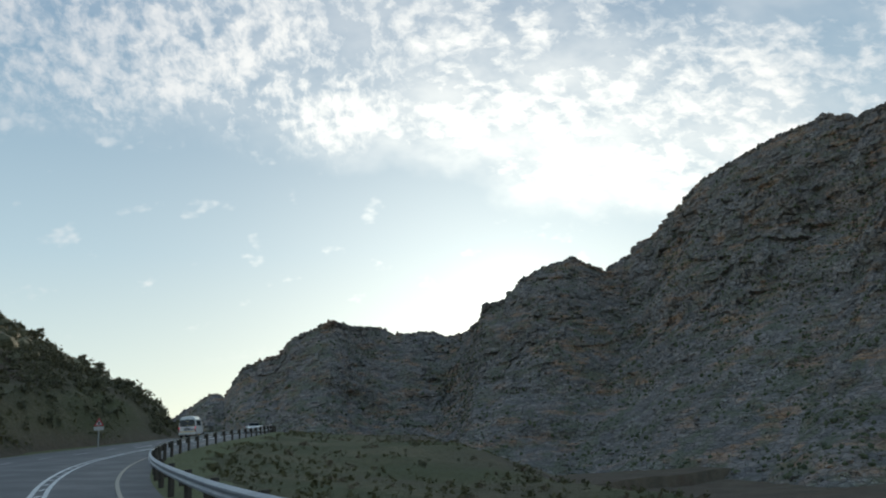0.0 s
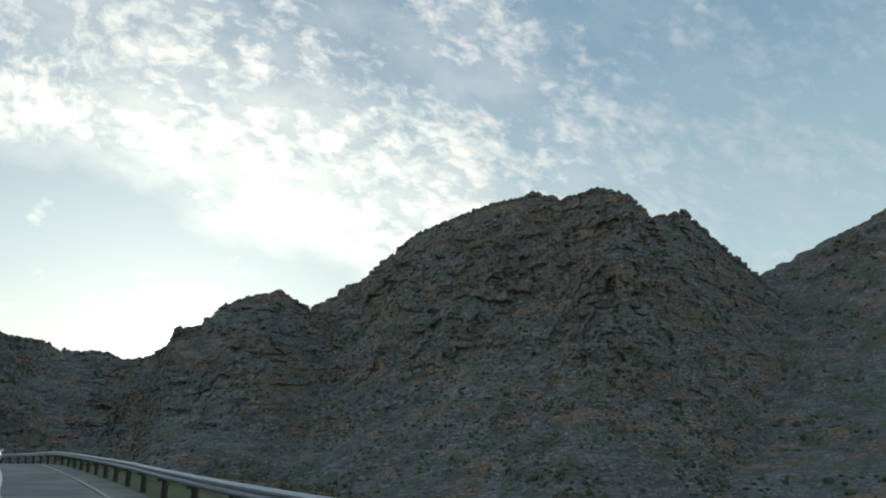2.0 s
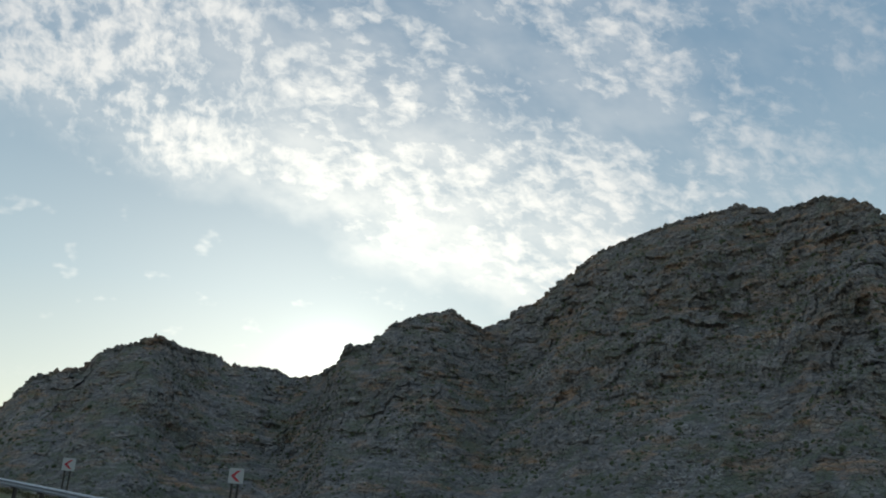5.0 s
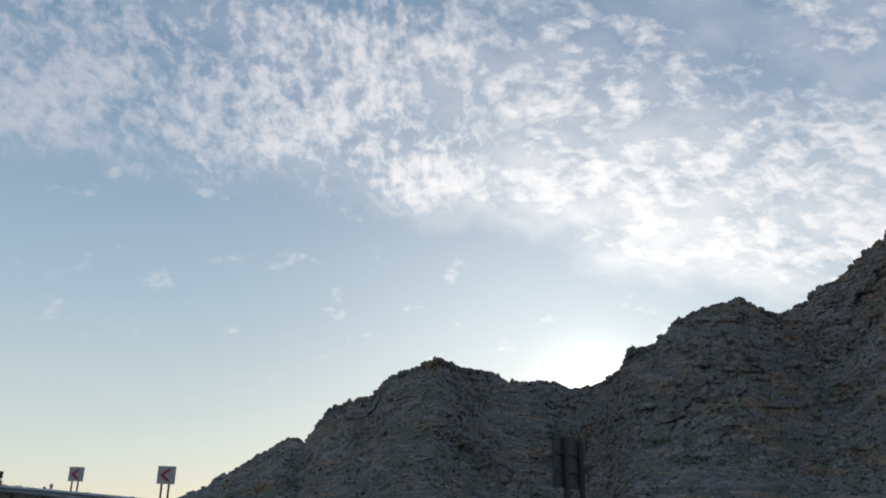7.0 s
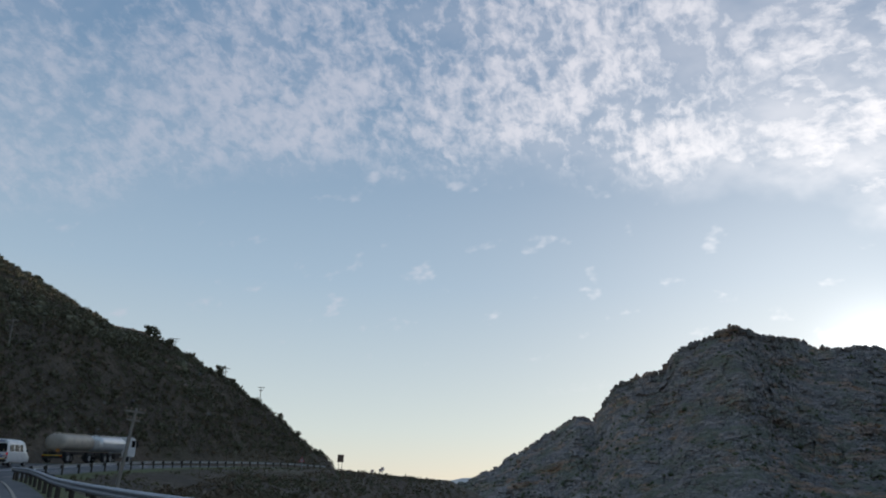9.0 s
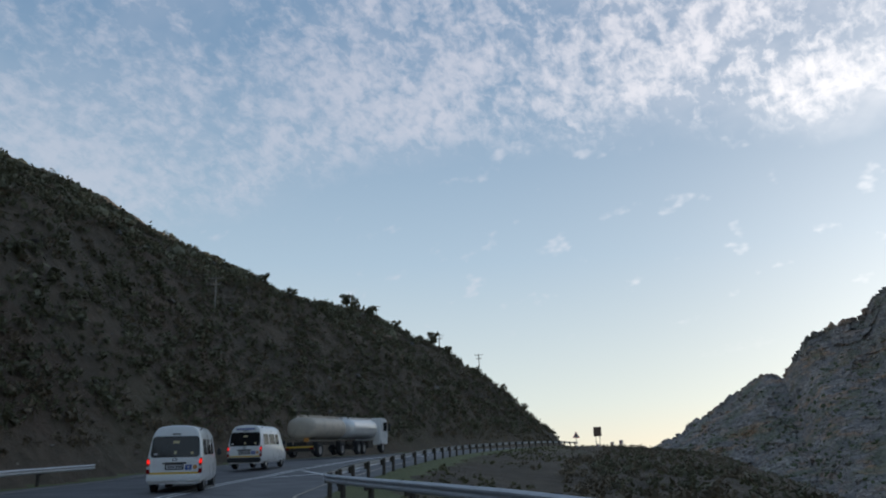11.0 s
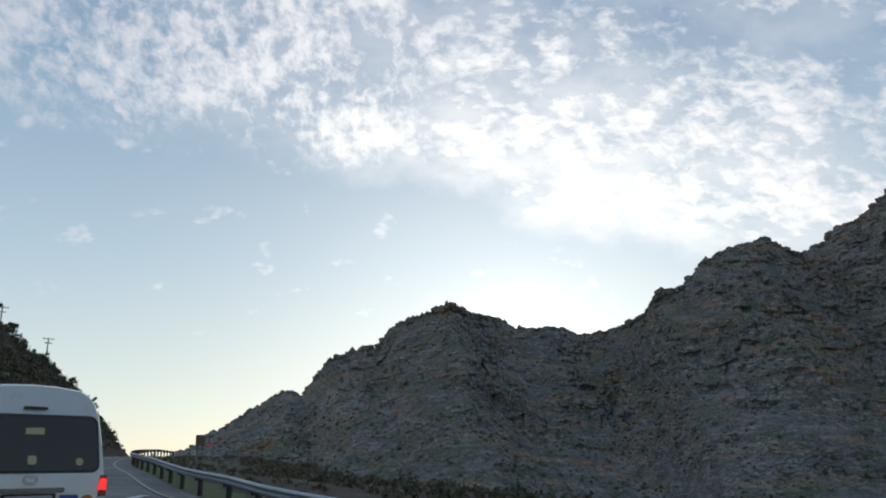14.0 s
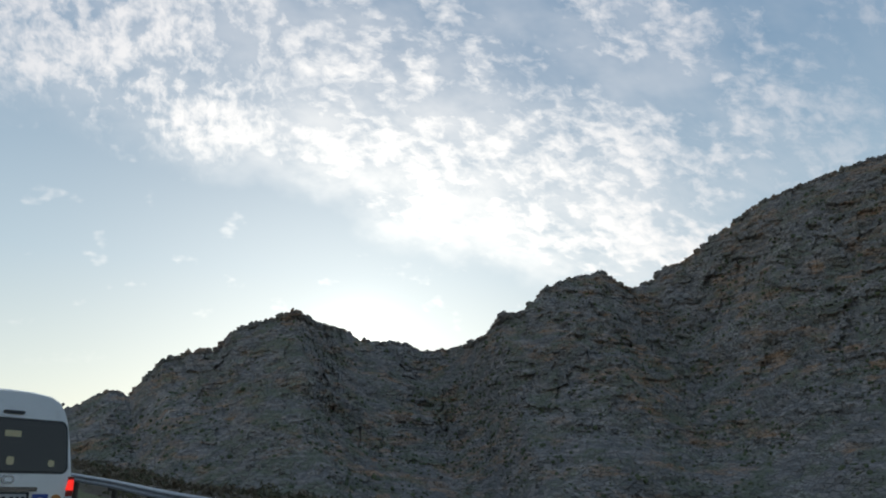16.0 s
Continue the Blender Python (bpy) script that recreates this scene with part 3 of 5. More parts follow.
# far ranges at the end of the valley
# distance haze is put into the slopes as a pale base colour
FAR_PAINTED_HAZE = material("distant_slope_painted_haze", build_plain((0.66, 0.63, 0.58), 0.95, 0.0, 0.25, 0.0, 0.004))


def far_range(name, dist, az0, az1, height, seed):
    az = np.radians(np.linspace(az0, az1, 160))
    h = height * (0.66 + 0.26 * value_noise(az * 17, az * 0, 0, seed) + 0.10 * fbm(az * 55, az * 0, 0, 3, seed + 3))
    x, y = -np.sin(az) * dist - 90, np.cos(az) * dist + 190
    rows = []
    for k, f in ((1.0, 1.0), (0.96, 0.45), (0.92, 0.0)):
        rows.append(np.stack([-90 + (x + 90) * k, 190 + (y - 190) * k, -45 + (h + 45) * f], 1))
    back = np.stack([-90 + (x + 90) * 1.05, 190 + (y - 190) * 1.05, np.full(len(az), -45.0)], 1)
    ob = mesh_object(name, np.concatenate([back] + rows), grid_faces(4, len(az)), FAR_PAINTED_HAZE, smooth=True)
    tagged(ob, "mountain range at the end of the valley, haze painted in as pale colour", "mountain", kind="structure")


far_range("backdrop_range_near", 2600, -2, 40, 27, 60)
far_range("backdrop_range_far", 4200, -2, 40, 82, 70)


# ---- bushes on the hillside ----
def hill_bushes(name, count, low, high, mat, label, seed, box, keep, squash=0.85, power=2.0):
    rng = np.random.default_rng(seed)
    x, y = rng.uniform(box[0], box[1], count), rng.uniform(box[2], box[3], count)
    z = ground_height(x, y)
    up = hill_distance(x, y)
    clump = fbm(x / 16, y / 16, 0, 3, seed)
    ok = (up > keep[0]) & (up < keep[1]) & (clump > keep[2])
    r = (low + (high - low) * rng.uniform(0, 1, count) ** power)[ok]
    lumps(name, np.stack([x[ok], y[ok], z[ok] + 0.35 * r], 1), r, mat, label, "bushes", seed, squash)


def hill_distance(x, y):
    """Metres from the foot of the hillside, negative on the road and beyond."""
    best, out = np.full(x.shape, 1e9), np.zeros(x.shape)
    for k in range(0, len(LINE), 2):
        dx, dy = x - LINE[k, 0], y - LINE[k, 1]
        d = dx * dx + dy * dy
        m = d < best
        best[m] = d[m]
        off = dx * RIGHT[k, 0] + dy * RIGHT[k, 1]
        out[m] = (LEFT_EDGE[k] - 1.5 - np.where(off > 0, np.sqrt(d), -np.sqrt(d)))[m]
    return out


def leafy(name, centres, sizes, mat, label, category, seed, leaves=60, leaf=0.22, kind="stuff", parent=None):
    """Crowns made of many small leaf blades round each centre."""
    rng = np.random.default_rng(seed)
    c, r = np.asarray(centres, float), np.asarray(sizes, float)
    k = len(c)
    d = rng.normal(0, 1, (k, leaves, 3))
    d /= np.linalg.norm(d, axis=2, keepdims=True)
    lobes = 0.62 + 0.38 * np.sin(d[..., 0] * 4.1 + c[:, :1]) * np.cos(d[..., 1] * 3.7 + c[:, 1:2])
    mid = c[:, None] + d * (r[:, None, None] * lobes[..., None] * rng.uniform(0.45, 1.0, (k, leaves, 1)) * np.array([1, 1, 0.85]))
    a = rng.normal(0, 1, (k, leaves, 3))
    b = rng.normal(0, 1, (k, leaves, 3))
    a /= np.linalg.norm(a, axis=2, keepdims=True)
    b /= np.linalg.norm(b, axis=2, keepdims=True)
    size = (leaf * r)[:, None, None] * rng.uniform(0.6, 1.4, (k, leaves, 1))
    quad = np.stack([mid - a * size, mid + b * size * 0.6, mid + a * size, mid - b * size * 0.6], 2)
    n = k * leaves
    faces = np.arange(n * 4).reshape(n, 4).tolist()
    ob = mesh_object(name, quad.reshape(-1, 3), faces, mat)
    if parent:
        ob.parent = parent
        return ob
    return tagged(ob, label, category, kind=kind)


def hill_leafy(name, count, low, high, mat, label, seed, box, keep, leaves, leaf=0.22):
    rng = np.random.default_rng(seed)
    x, y = rng.uniform(box[0], box[1], count), rng.uniform(box[2], box[3], count)
    up = hill_distance(x, y)
    ok = (up > keep[0]) & (up < keep[1]) & (fbm(x / 13, y / 13, 0, 3, seed) > keep[2])
    x, y = x[ok], y[ok]
    r = low + (high - low) * rng.uniform(0, 1, len(x)) ** 2
    leafy(name, np.stack([x, y, ground_height(x, y) + 0.55 * r], 1), r, mat, label, "bushes", seed, leaves, leaf)


D_BOX = (-258, -138, 212, 346)
C_BOX, A_BOX = (-350, -115, 192, 420), (-150, -20, 20, 200)
hill_bushes("hillside_bushes", 16000, 0.3, 0.95, HILL_LEAF, "dense dark green bushes covering the hillside", 31, C_BOX, (18, 90, -0.15))
hill_bushes("hillside_bushes", 7000, 0.3, 1.0, HILL_LEAF, "dense dark green bushes covering the hillside", 32, A_BOX, (12, 80, -0.2))
hill_leafy("leafy_bushes", 11000, 0.3, 1.15, HILL_LEAF, "loose leafy shrubs on the hillside", 33, C_BOX, (0.8, 60, -0.6), 32)
hill_leafy("dry_bushes", 9000, 0.3, 1.0, DRY_LEAF, "dry brown shrubs on the hillside", 34, C_BOX, (0.5, 60, -0.05), 34)
hill_leafy("hillside_scrub", 15000, 0.35, 1.1, HILL_LEAF, "continuous low green scrub on the hillside", 37, D_BOX, (2.5, 85, -0.8), 24, 0.27)
hill_leafy("hillside_scrub", 10000, 0.3, 0.85, DRY_LEAF, "continuous low brown scrub on the hillside", 38, D_BOX, (1.2, 85, -0.7), 22, 0.27)
hill_bushes("outcrops", 420, 0.15, 0.75, ROCK, "pale rock outcrops in the hillside scrub", 39, D_BOX, (4.0, 30, 0.1), 0.8, 3.0)
hill_leafy("leafy_bushes", 5000, 0.4, 1.6, HILL_LEAF, "loose leafy shrubs on the hillside", 35, A_BOX, (3, 70, -0.35), 42)
hill_bushes("cutting_rocks", 6000, 0.08, 0.45, ROCK, "brown broken rocks on the road cutting", 36, C_BOX, (0.2, 26, 0.0), 0.7, 3.0)


def chain_near(y):
    """Metres along the road at which it passes y."""
    return float(CHAIN[np.argmin(np.abs(LINE[:, 1] - y))])


def rail_offset(x, y):
    """Signed metres from the rail: right of it is positive."""
    best, out = np.full(x.shape, 1e9), np.zeros(x.shape)
    for k in range(0, len(LINE), 2):
        dx, dy = x - LINE[k, 0], y - LINE[k, 1]
        d = dx * dx + dy * dy
        m = d < best
        best[m] = d[m]
        out[m] = np.where(dx * RIGHT[k, 0] + dy * RIGHT[k, 1] > 0, np.sqrt(d), -np.sqrt(d))[m]
    return out


def scatter_along(name, count, low, high, mat, label, seed, y0, y1, near, far, leaves, hill=False, gaps=-0.3, leaf=0.22):
    """Shrubs or tufts beside the road, near..far metres beyond the rail, or up the hillside."""
    rng = np.random.default_rng(seed)
    s = rng.uniform(chain_near(y0), chain_near(y1), count)
    d = near + (far - near) * rng.uniform(0, 1, count) ** 1.4
    off = np.interp(s, CHAIN, LEFT_EDGE) - 1.5 - d if hill else d
    x = np.interp(s, CHAIN, LINE[:, 0]) + np.interp(s, CHAIN, RIGHT[:, 0]) * off
    y = np.interp(s, CHAIN, LINE[:, 1]) + np.interp(s, CHAIN, RIGHT[:, 1]) * off
    clear = hill_distance(x, y) > near * 0.8 if hill else rail_offset(x, y) > near * 0.9
    ok = clear & (fbm(x / 9, y / 9, 0, 3, seed) > gaps)
    x, y = x[ok], y[ok]
    r = low + (high - low) * rng.uniform(0, 1, len(x)) ** 2
    leafy(name, np.stack([x, y, ground_height(x, y) + 0.3 * r], 1), r, mat, label, "bushes", seed, leaves, leaf)


scatter_along("bank_shrubs", 450, 0.2, 0.55, HILL_LEAF, "low green shrubs on the bank below the road", 41, 0, 320, 13.0, 36, 40)
scatter_along("bank_shrubs", 1000, 0.15, 0.45, DRY_LEAF, "low brown shrubs on the bank below the road", 43, 0, 320, 6.0, 34, 40)
scatter_along("bank_scrub", 1500, 0.3, 0.8, DRY_LEAF, "dense brown scrub on the bank below the road", 53, 203, 335, 9.0, 42, 36, gaps=-0.5)
scatter_along("bank_scrub", 900, 0.3, 0.85, HILL_LEAF, "dense dark green scrub on the bank below the road", 54, 203, 335, 11.0, 42, 36, gaps=-0.4)
scatter_along("bank_grass", 8000, 0.10, 0.28, GRASS_LEAF, "tufts of dry grass on the bank", 42, 0, 320, 1.1, 22, 18, leaf=0.34)
scatter_along("foot_shrubs", 2000, 0.25, 1.0, HILL_LEAF, "low green shrubs at the foot of the hillside", 44, 30, 170, 1.5, 30, 40, hill=True, gaps=-0.45)
scatter_along("foot_grass", 2200, 0.15, 0.45, GRASS_LEAF, "tufts of dry grass at the foot of the hillside", 45, 30, 170, 0.4, 16, 20, hill=True, leaf=0.34)
scatter_along("slope_shrubs", 4600, 0.3, 1.0, HILL_LEAF, "dense dark shrubs on the upper hillside", 46, 203, 340, 2.0, 60, 28, hill=True, gaps=-0.5)
scatter_along("slope_shrubs", 4200, 0.25, 0.9, DRY_LEAF, "brown dry shrubs on the upper hillside", 49, 203, 340, 1.0, 60, 28, hill=True, gaps=-0.5)

scatter_along("ridge_bushes", 260, 0.6, 1.5, HILL_LEAF, "taller ragged bushes along the hill's skyline", 52, 280, 315, 22, 66, 120, hill=True, gaps=-0.7, leaf=0.12)
scatter_along("ridge_bushes", 170, 0.5, 1.3, HILL_LEAF, "taller ragged bushes along the hill's skyline", 50, 270, 345, 10, 75, 130, hill=True, gaps=-0.5, leaf=0.12)
scatter_along("ridge_bushes", 130, 0.7, 1.8, HILL_LEAF, "taller ragged bushes along the hill's skyline", 51, 60, 140, 6, 40, 130, hill=True, gaps=-0.5, leaf=0.12)

# taller bushes along the foot of the lower hillside
rng = np.random.default_rng(47)
spots = []
for s in np.sort(rng.uniform(chain_near(92), chain_near(165), 90)):
    r = rng.uniform(0.8, 2.3)
    spots.append((road_point(s, float(np.interp(s, CHAIN, LEFT_EDGE)) - rng.uniform(1.2, 5.0), 0.7 * r), r))
leafy("roadside_bushes", [p for p, r in spots], [r for p, r in spots], HILL_LEAF, "tall rounded green bushes at the foot of the hillside", "bushes", 48, 90, 0.16)


BARK = material("grey_bark", build_plain((0.10, 0.085, 0.065), 0.9, 0.0, 0.4))


def tree(x, y, height, seed, label):
    """A small hillside tree: tapered trunk, limbs, leafy crown."""
    z = float(ground_height(np.array([x]), np.array([y]))[0])
    root = new("hillside_tree")
    root.location = (x, y, z - 0.1)
    rng = random.Random(seed)
    bm = bmesh.new()
    tips = []

    def limb(a, b, r0, r1):
        a, b = Vector(a), Vector(b)
        q = (b - a).to_track_quat("Z", "Y").to_matrix()
        ring = []
        for p, r in ((a, r0), ((a + b) / 2 + Vector((rng.uniform(-.06, .06), rng.uniform(-.06, .06), 0)) * height * .3, (r0 + r1) / 2), (b, r1)):
            ring.append([bm.verts.new(p + q @ Vector((math.cos(i * 1.0472) * r, math.sin(i * 1.0472) * r, 0))) for i in range(6)])
        for u, v in zip(ring, ring[1:]):
            for i in range(6):
                bm.faces.new((u[i], u[(i + 1) % 6], v[(i + 1) % 6], v[i]))
    fork = (rng.uniform(-.2, .2), rng.uniform(-.2, .2), height * 0.28)
    limb((0, 0, 0), fork, height * 0.035, height * 0.024)
    for i in range(6):
        a = i * 1.05 + rng.uniform(-.3, .3)
        tip = (math.cos(a) * height * rng.uniform(.15, .36), math.sin(a) * height * rng.uniform(.15, .36), height * rng.uniform(.45, .9))
        limb(fork, tip, height * 0.018, height * 0.006)
        tips.append(tip)
    part("trunk", bm, BARK, root)
    crowns = [(t[0] + rng.uniform(-.2, .2), t[1] + rng.uniform(-.2, .2), t[2]) for t in tips for _ in range(2)]
    crowns += [(rng.gauss(0, .15) * height, rng.gauss(0, .15) * height, height * rng.uniform(.25, .82)) for _ in range(14)]
    leafy("crown", crowns, [height * rng.uniform(.15, .26) for _ in crowns], HILL_LEAF, "", "", seed, 70, 0.20, parent=root)
    return tagged(root, label, "tree", group="trees on the hillside")


for i, (x, y, h) in enumerate([(-176.3, 266.5, 1.9), (-175.3, 260.1, 1.7), (-180.7, 260.3, 1.8), (-169.0, 262.0, 1.7), (-188.0, 275.0, 2.1), (-47, 62, 3.4), (-50, 74, 2.8),
                               (-52, 88, 3.2), (-53, 100, 2.6), (-50, 112, 2.4), (-58, 124, 3.0), (-46, 50, 2.6)]):
    tree(x, y, h, 200 + i, "small leafy green tree standing on the hillside")

for x, y, h in ((-202.0, 299.4, 3.4), (-199.4, 298.6, 2.6), (-194.7, 297.7, 2.4), (-192.6, 302.2, 1.9), (-188.4, 303.4, 1.7), (-185.4, 303.3, 2.6), (-182.7, 304.3, 1.9),
                   (-181.6, 311.0, 1.7), (-181.5, 320.0, 1.8), (-180.6, 325.9, 1.6)):
    tree(x, y, h, int(-10 * x), "dark ragged tree on the hill's skyline")

# ---- small builders ----
def box(bm, x0, x1, y0, y1, z0, z1, bevel=0.0):
    r = bmesh.ops.create_cube(bm, size=1.0)
    for v in r["verts"]:
        v.co = Vector(((x0 + x1) / 2 + v.co.x * (x1 - x0), (y0 + y1) / 2 + v.co.y * (y1 - y0), (z0 + z1) / 2 + v.co.z * (z1 - z0)))
    if bevel:
        edges = list({e for v in r["verts"] for e in v.link_edges})
        bmesh.ops.bevel(bm, geom=edges, offset=bevel, segments=2, affect="EDGES")


def rod(bm, a, b, r0, r1=None, n=8):
    a, b = Vector(a), Vector(b)
    r1 = r0 if r1 is None else r1
    q = (b - a).to_track_quat("Z", "Y").to_matrix()
    lo, hi = [], []
    for i in range(n):
        c, s = math.cos(2 * math.pi * i / n), math.sin(2 * math.pi * i / n)
        lo.append(bm.verts.new(a + q @ Vector((c * r0, s * r0, 0))))
        hi.append(bm.verts.new(b + q @ Vector((c * r1, s * r1, 0))))
    for i in range(n):
        bm.faces.new((lo[i], lo[(i + 1) % n], hi[(i + 1) % n], hi[i]))
    bm.faces.new(lo[::-1])
    bm.faces.new(hi)


def boxed(name, dims, mat, parent, label="", bevel=0.0):
    bm = bmesh.new()
    box(bm, *dims, bevel=bevel)
    return part(name, bm, mat, parent, label)


def thing(name, label, category, group="", at=None):
    ob = new(name)
    if at is not None:
        ob.matrix_world = at
    return tagged(ob, label, category, group)


def prism(bm, outline, y0, y1):
    """A plate from an outline in x, z between two depths."""
    a = [bm.verts.new((x, y0, z)) for x, z in outline]
    b = [bm.verts.new((x, y1, z)) for x, z in outline]
    bm.faces.new(a)
    bm.faces.new(b[::-1])
    for i in range(len(a)):
        bm.faces.new((a[i], b[i], b[(i + 1) % len(a)], a[(i + 1) % len(a)]))
    bmesh.ops.recalc_face_normals(bm, faces=bm.faces)


# ---- guard rail: corrugated steel beam on wooden posts ----
BEAM = [(dx * 0.85, 0.505 + (z - 0.44) * 0.74) for dx, z in ((0.0, 0.76), (-0.035, 0.735), (-0.075, 0.70), (-0.075, 0.655), (-0.03, 0.615), (-0.03, 0.585), (-0.075, 0.545), (-0.075, 0.50), (-0.035, 0.465), (0.0, 0.44))]


def guard_rail(name, off, s0, s1, label, side=1):
    """side 1: on the valley side, the beam towards the road; -1: on the hill side."""
    root = thing(name, label, "guard rail")
    verts, n = [], len(BEAM)
    for s in np.arange(s0, s1, 1.0):
        o = off if not callable(off) else off(s)
        for dx, z in BEAM + [(dx + 0.006, z) for dx, z in BEAM[::-1]]:
            verts.append(road_point(s, o + side * dx, z))
    rows = len(verts) // (2 * n)
    faces = []
    for r in range(rows - 1):
        for k in range(2 * n):
            a, b = r * 2 * n + k, r * 2 * n + (k + 1) % (2 * n)
            faces.append((a, b, b + 2 * n, a + 2 * n))
    mesh_object("beam", verts, faces, GALVANISED, parent=root, label="weathered corrugated steel beam")
    bm = bmesh.new()
    rod(bm, (0, 0, -0.6), (0, 0, 0.77), 0.08, 0.075, 9)
    post = part("post", bm, POST_WOOD, root, "dark round wooden post")
    bm = bmesh.new()
    box(bm, -0.17, -0.07, -0.06, 0.06, 0.46, 0.72)
    block = part("spacer_block", bm, POST_WOOD, post)
    first = True
    for s in np.arange(s0 + 1.5, s1 - 1, 3.2):
        o = off if not callable(off) else off(s)
        m = Matrix.Translation(road_point(s, o + side * 0.15, -0.03)) @ pose(0, 0, 0, 0, 0, road_turn(s) + (0 if side > 0 else 180))
        if first:
            post.matrix_local = m
            first = False
        else:
            c = new("post", post.data)
            c.parent = root
            c.matrix_local = m
            k = new("spacer_block", block.data)
            k.parent = c
    return root


guard_rail("guard_rail", 0.1, 8.0, 388.0, "long galvanised steel guard rail on dark wooden posts beside the road")

# left-hand rail and chevrons on the outside of the upper bend
def chain_at(y):
    return float(np.interp(y, LINE[:, 1], CHAIN))


guard_rail("guard_rail", lambda s: float(np.interp(s, CHAIN, LEFT_EDGE)) - 0.3, chain_at(203), chain_at(222),
           "short galvanised steel guard rail at the foot of the hillside", side=-1)

# ---- road markings: crossed strokes in the oncoming lane, arrows, a dashed lane line ----
def stroke(bm, s0, o0, s1, o1, width):
    n = max(2, int(abs(s1 - s0)))
    row = []
    for k in range(n + 1):
        f = k / n
        s, o = s0 + (s1 - s0) * f, o0 + (o1 - o0) * f
        w = width / 2
        row.append([bm.verts.new(road_point(s, o - w, 0.016)), bm.verts.new(road_point(s, o + w, 0.016))])
    for a, b in zip(row, row[1:]):
        bm.faces.new((a[0], a[1], b[1], b[0]))


def centre_at(s):
    return float(np.interp(s, CHAIN, CENTRE))


for y in (221, 243, 270):
    root = thing("road_cross", "large white cross painted on the grey asphalt", "road marking", "crosses on the road")
    s = chain_at(y)
    c = centre_at(s)
    for a, b in ((c + 0.55, EDGE_LINE - 0.55), (EDGE_LINE - 0.55, c + 0.55)):
        bm = bmesh.new()
        stroke(bm, s, a, s + 5.5, b, 0.27)
        part("stroke", bm, WHITE_LINE, root)

root = thing("lane_line", "dashed white line between the two climbing lanes", "road marking")
for s in np.arange(5, chain_at(175), 6.0):
    bm = bmesh.new()
    stroke(bm, s, -7.1, s + 2.2, -7.1, 0.11)
    part("dash", bm, WHITE_LINE, root)
for s, o in ((30, -8.6), (44, -5.4), (64, -8.6), (84, -5.4)):
    root = thing("road_arrow", "white lane arrow painted on the grey asphalt", "road marking", "arrows on the road")
    bm = bmesh.new()
    stroke(bm, s, o, s + 2.6, o, 0.14)
    part("shaft", bm, WHITE_LINE, root)
    bm = bmesh.new()
    tips = [road_point(s + 2.4, o - 0.45, 0.017), road_point(s + 2.4, o + 0.45, 0.017), road_point(s + 4.0, o, 0.017)]
    bm.faces.new([bm.verts.new(p) for p in tips])
    part("head", bm, WHITE_LINE, root)
# hatching between the two centre lines where they part
root = thing("centre_hatching", "short white bars painted between the centre lines", "road marking")
for s in np.arange(12, chain_at(150), 2.2):
    bm = bmesh.new()
    g = gap_at(s) - 0.09
    stroke(bm, s, centre_at(s) - g, s + 0.6, centre_at(s) + g, 0.10)
    part("bar", bm, WHITE_LINE, root)

# ---- signs ----
SIGN_WHITE = material("white_sign_sheet", build_plain((0.52, 0.51, 0.51), 0.45, 0.0, 0.2))
SIGN_RED = material("red_sign_sheet", build_plain((0.55, 0.035, 0.05), 0.45, 0.0, 0.2))
SIGN_BACK = material("grey_sign_back", build_plain((0.085, 0.09, 0.088), 0.7, 0.1, 0.3))
SIGN_BLACK = material("black_sign_sheet", build_plain((0.02, 0.02, 0.02), 0.5, 0.0, 0.1))
SIGN_BROWN = material("dull_brown_sign_sheet", build_plain((0.16, 0.10, 0.07), 0.55, 0.0, 0.3))
POLE_WOOD = material("weathered_pole_wood", build_plain((0.33, 0.295, 0.25), 0.85, 0.0, 0.4))
INSULATOR = material("porcelain_insulator", build_plain((0.30, 0.22, 0.17), 0.3, 0.0, 0.1))


def land(x, y):
    return float(ground_height(np.array([float(x)]), np.array([float(y)]))[0])


def chevron(x, y, turn, bottom, size, point=-1, posts=2):
    """A square chevron board facing along -y of its own frame. bottom: height of the board's lower edge."""
    base = land(x, y)
    root = thing("chevron_sign", "square white chevron board with a red arrowhead beyond the guard rail", "road sign", "chevron boards",
                 pose(x, y, base, 0, 0, turn))
    lo, h = bottom - base, size / 2
    boxed("board", (-h, h, -0.01, 0.01, lo, lo + size), SIGN_WHITE, root, bevel=0.004)
    boxed("backing", (-h + .01, h - .01, 0.011, 0.02, lo + .01, lo + size - .01), SIGN_BACK, root)
    bm = bmesh.new()
    m, t, a = lo + h, h * 0.72, h * 0.42
    prism(bm, [(point * (t), m), (point * (t - 2.0 * a), m + t), (point * (t - 2.0 * a) - point * a * 1.0, m + t), (point * (t - a * 1.15), m),
               (point * (t - 2.0 * a) - point * a * 1.0, m - t), (point * (t - 2.0 * a), m - t)], -0.016, -0.0105)
    part("arrowhead", bm, SIGN_RED, root, "red arrowhead")
    for px in ((-h * 0.4, h * 0.4) if posts == 2 else (0,)):
        bm = bmesh.new()
        rod(bm, (px, 0.06, -0.4), (px, 0.06, lo + size * 0.8), 0.035 if posts == 2 else 0.05, None, 8)
        part("post", bm, POST_WOOD, root)
    return root


for x, y, turn, up, size in ((-37.9, 145.3, 12, 1.2, 0.48), (-31.2, 136.4, 8, 1.36, 0.46), (-68.7, 182.6, 30, 0.72, 0.60), (-61.7, 176.2, 24, 0.85, 0.60)):
    chevron(x, y, turn, float(road_z(y)) + up, size)
chevron(-141.3, 219.2, 52, 10.30, 0.6, point=1, posts=1)
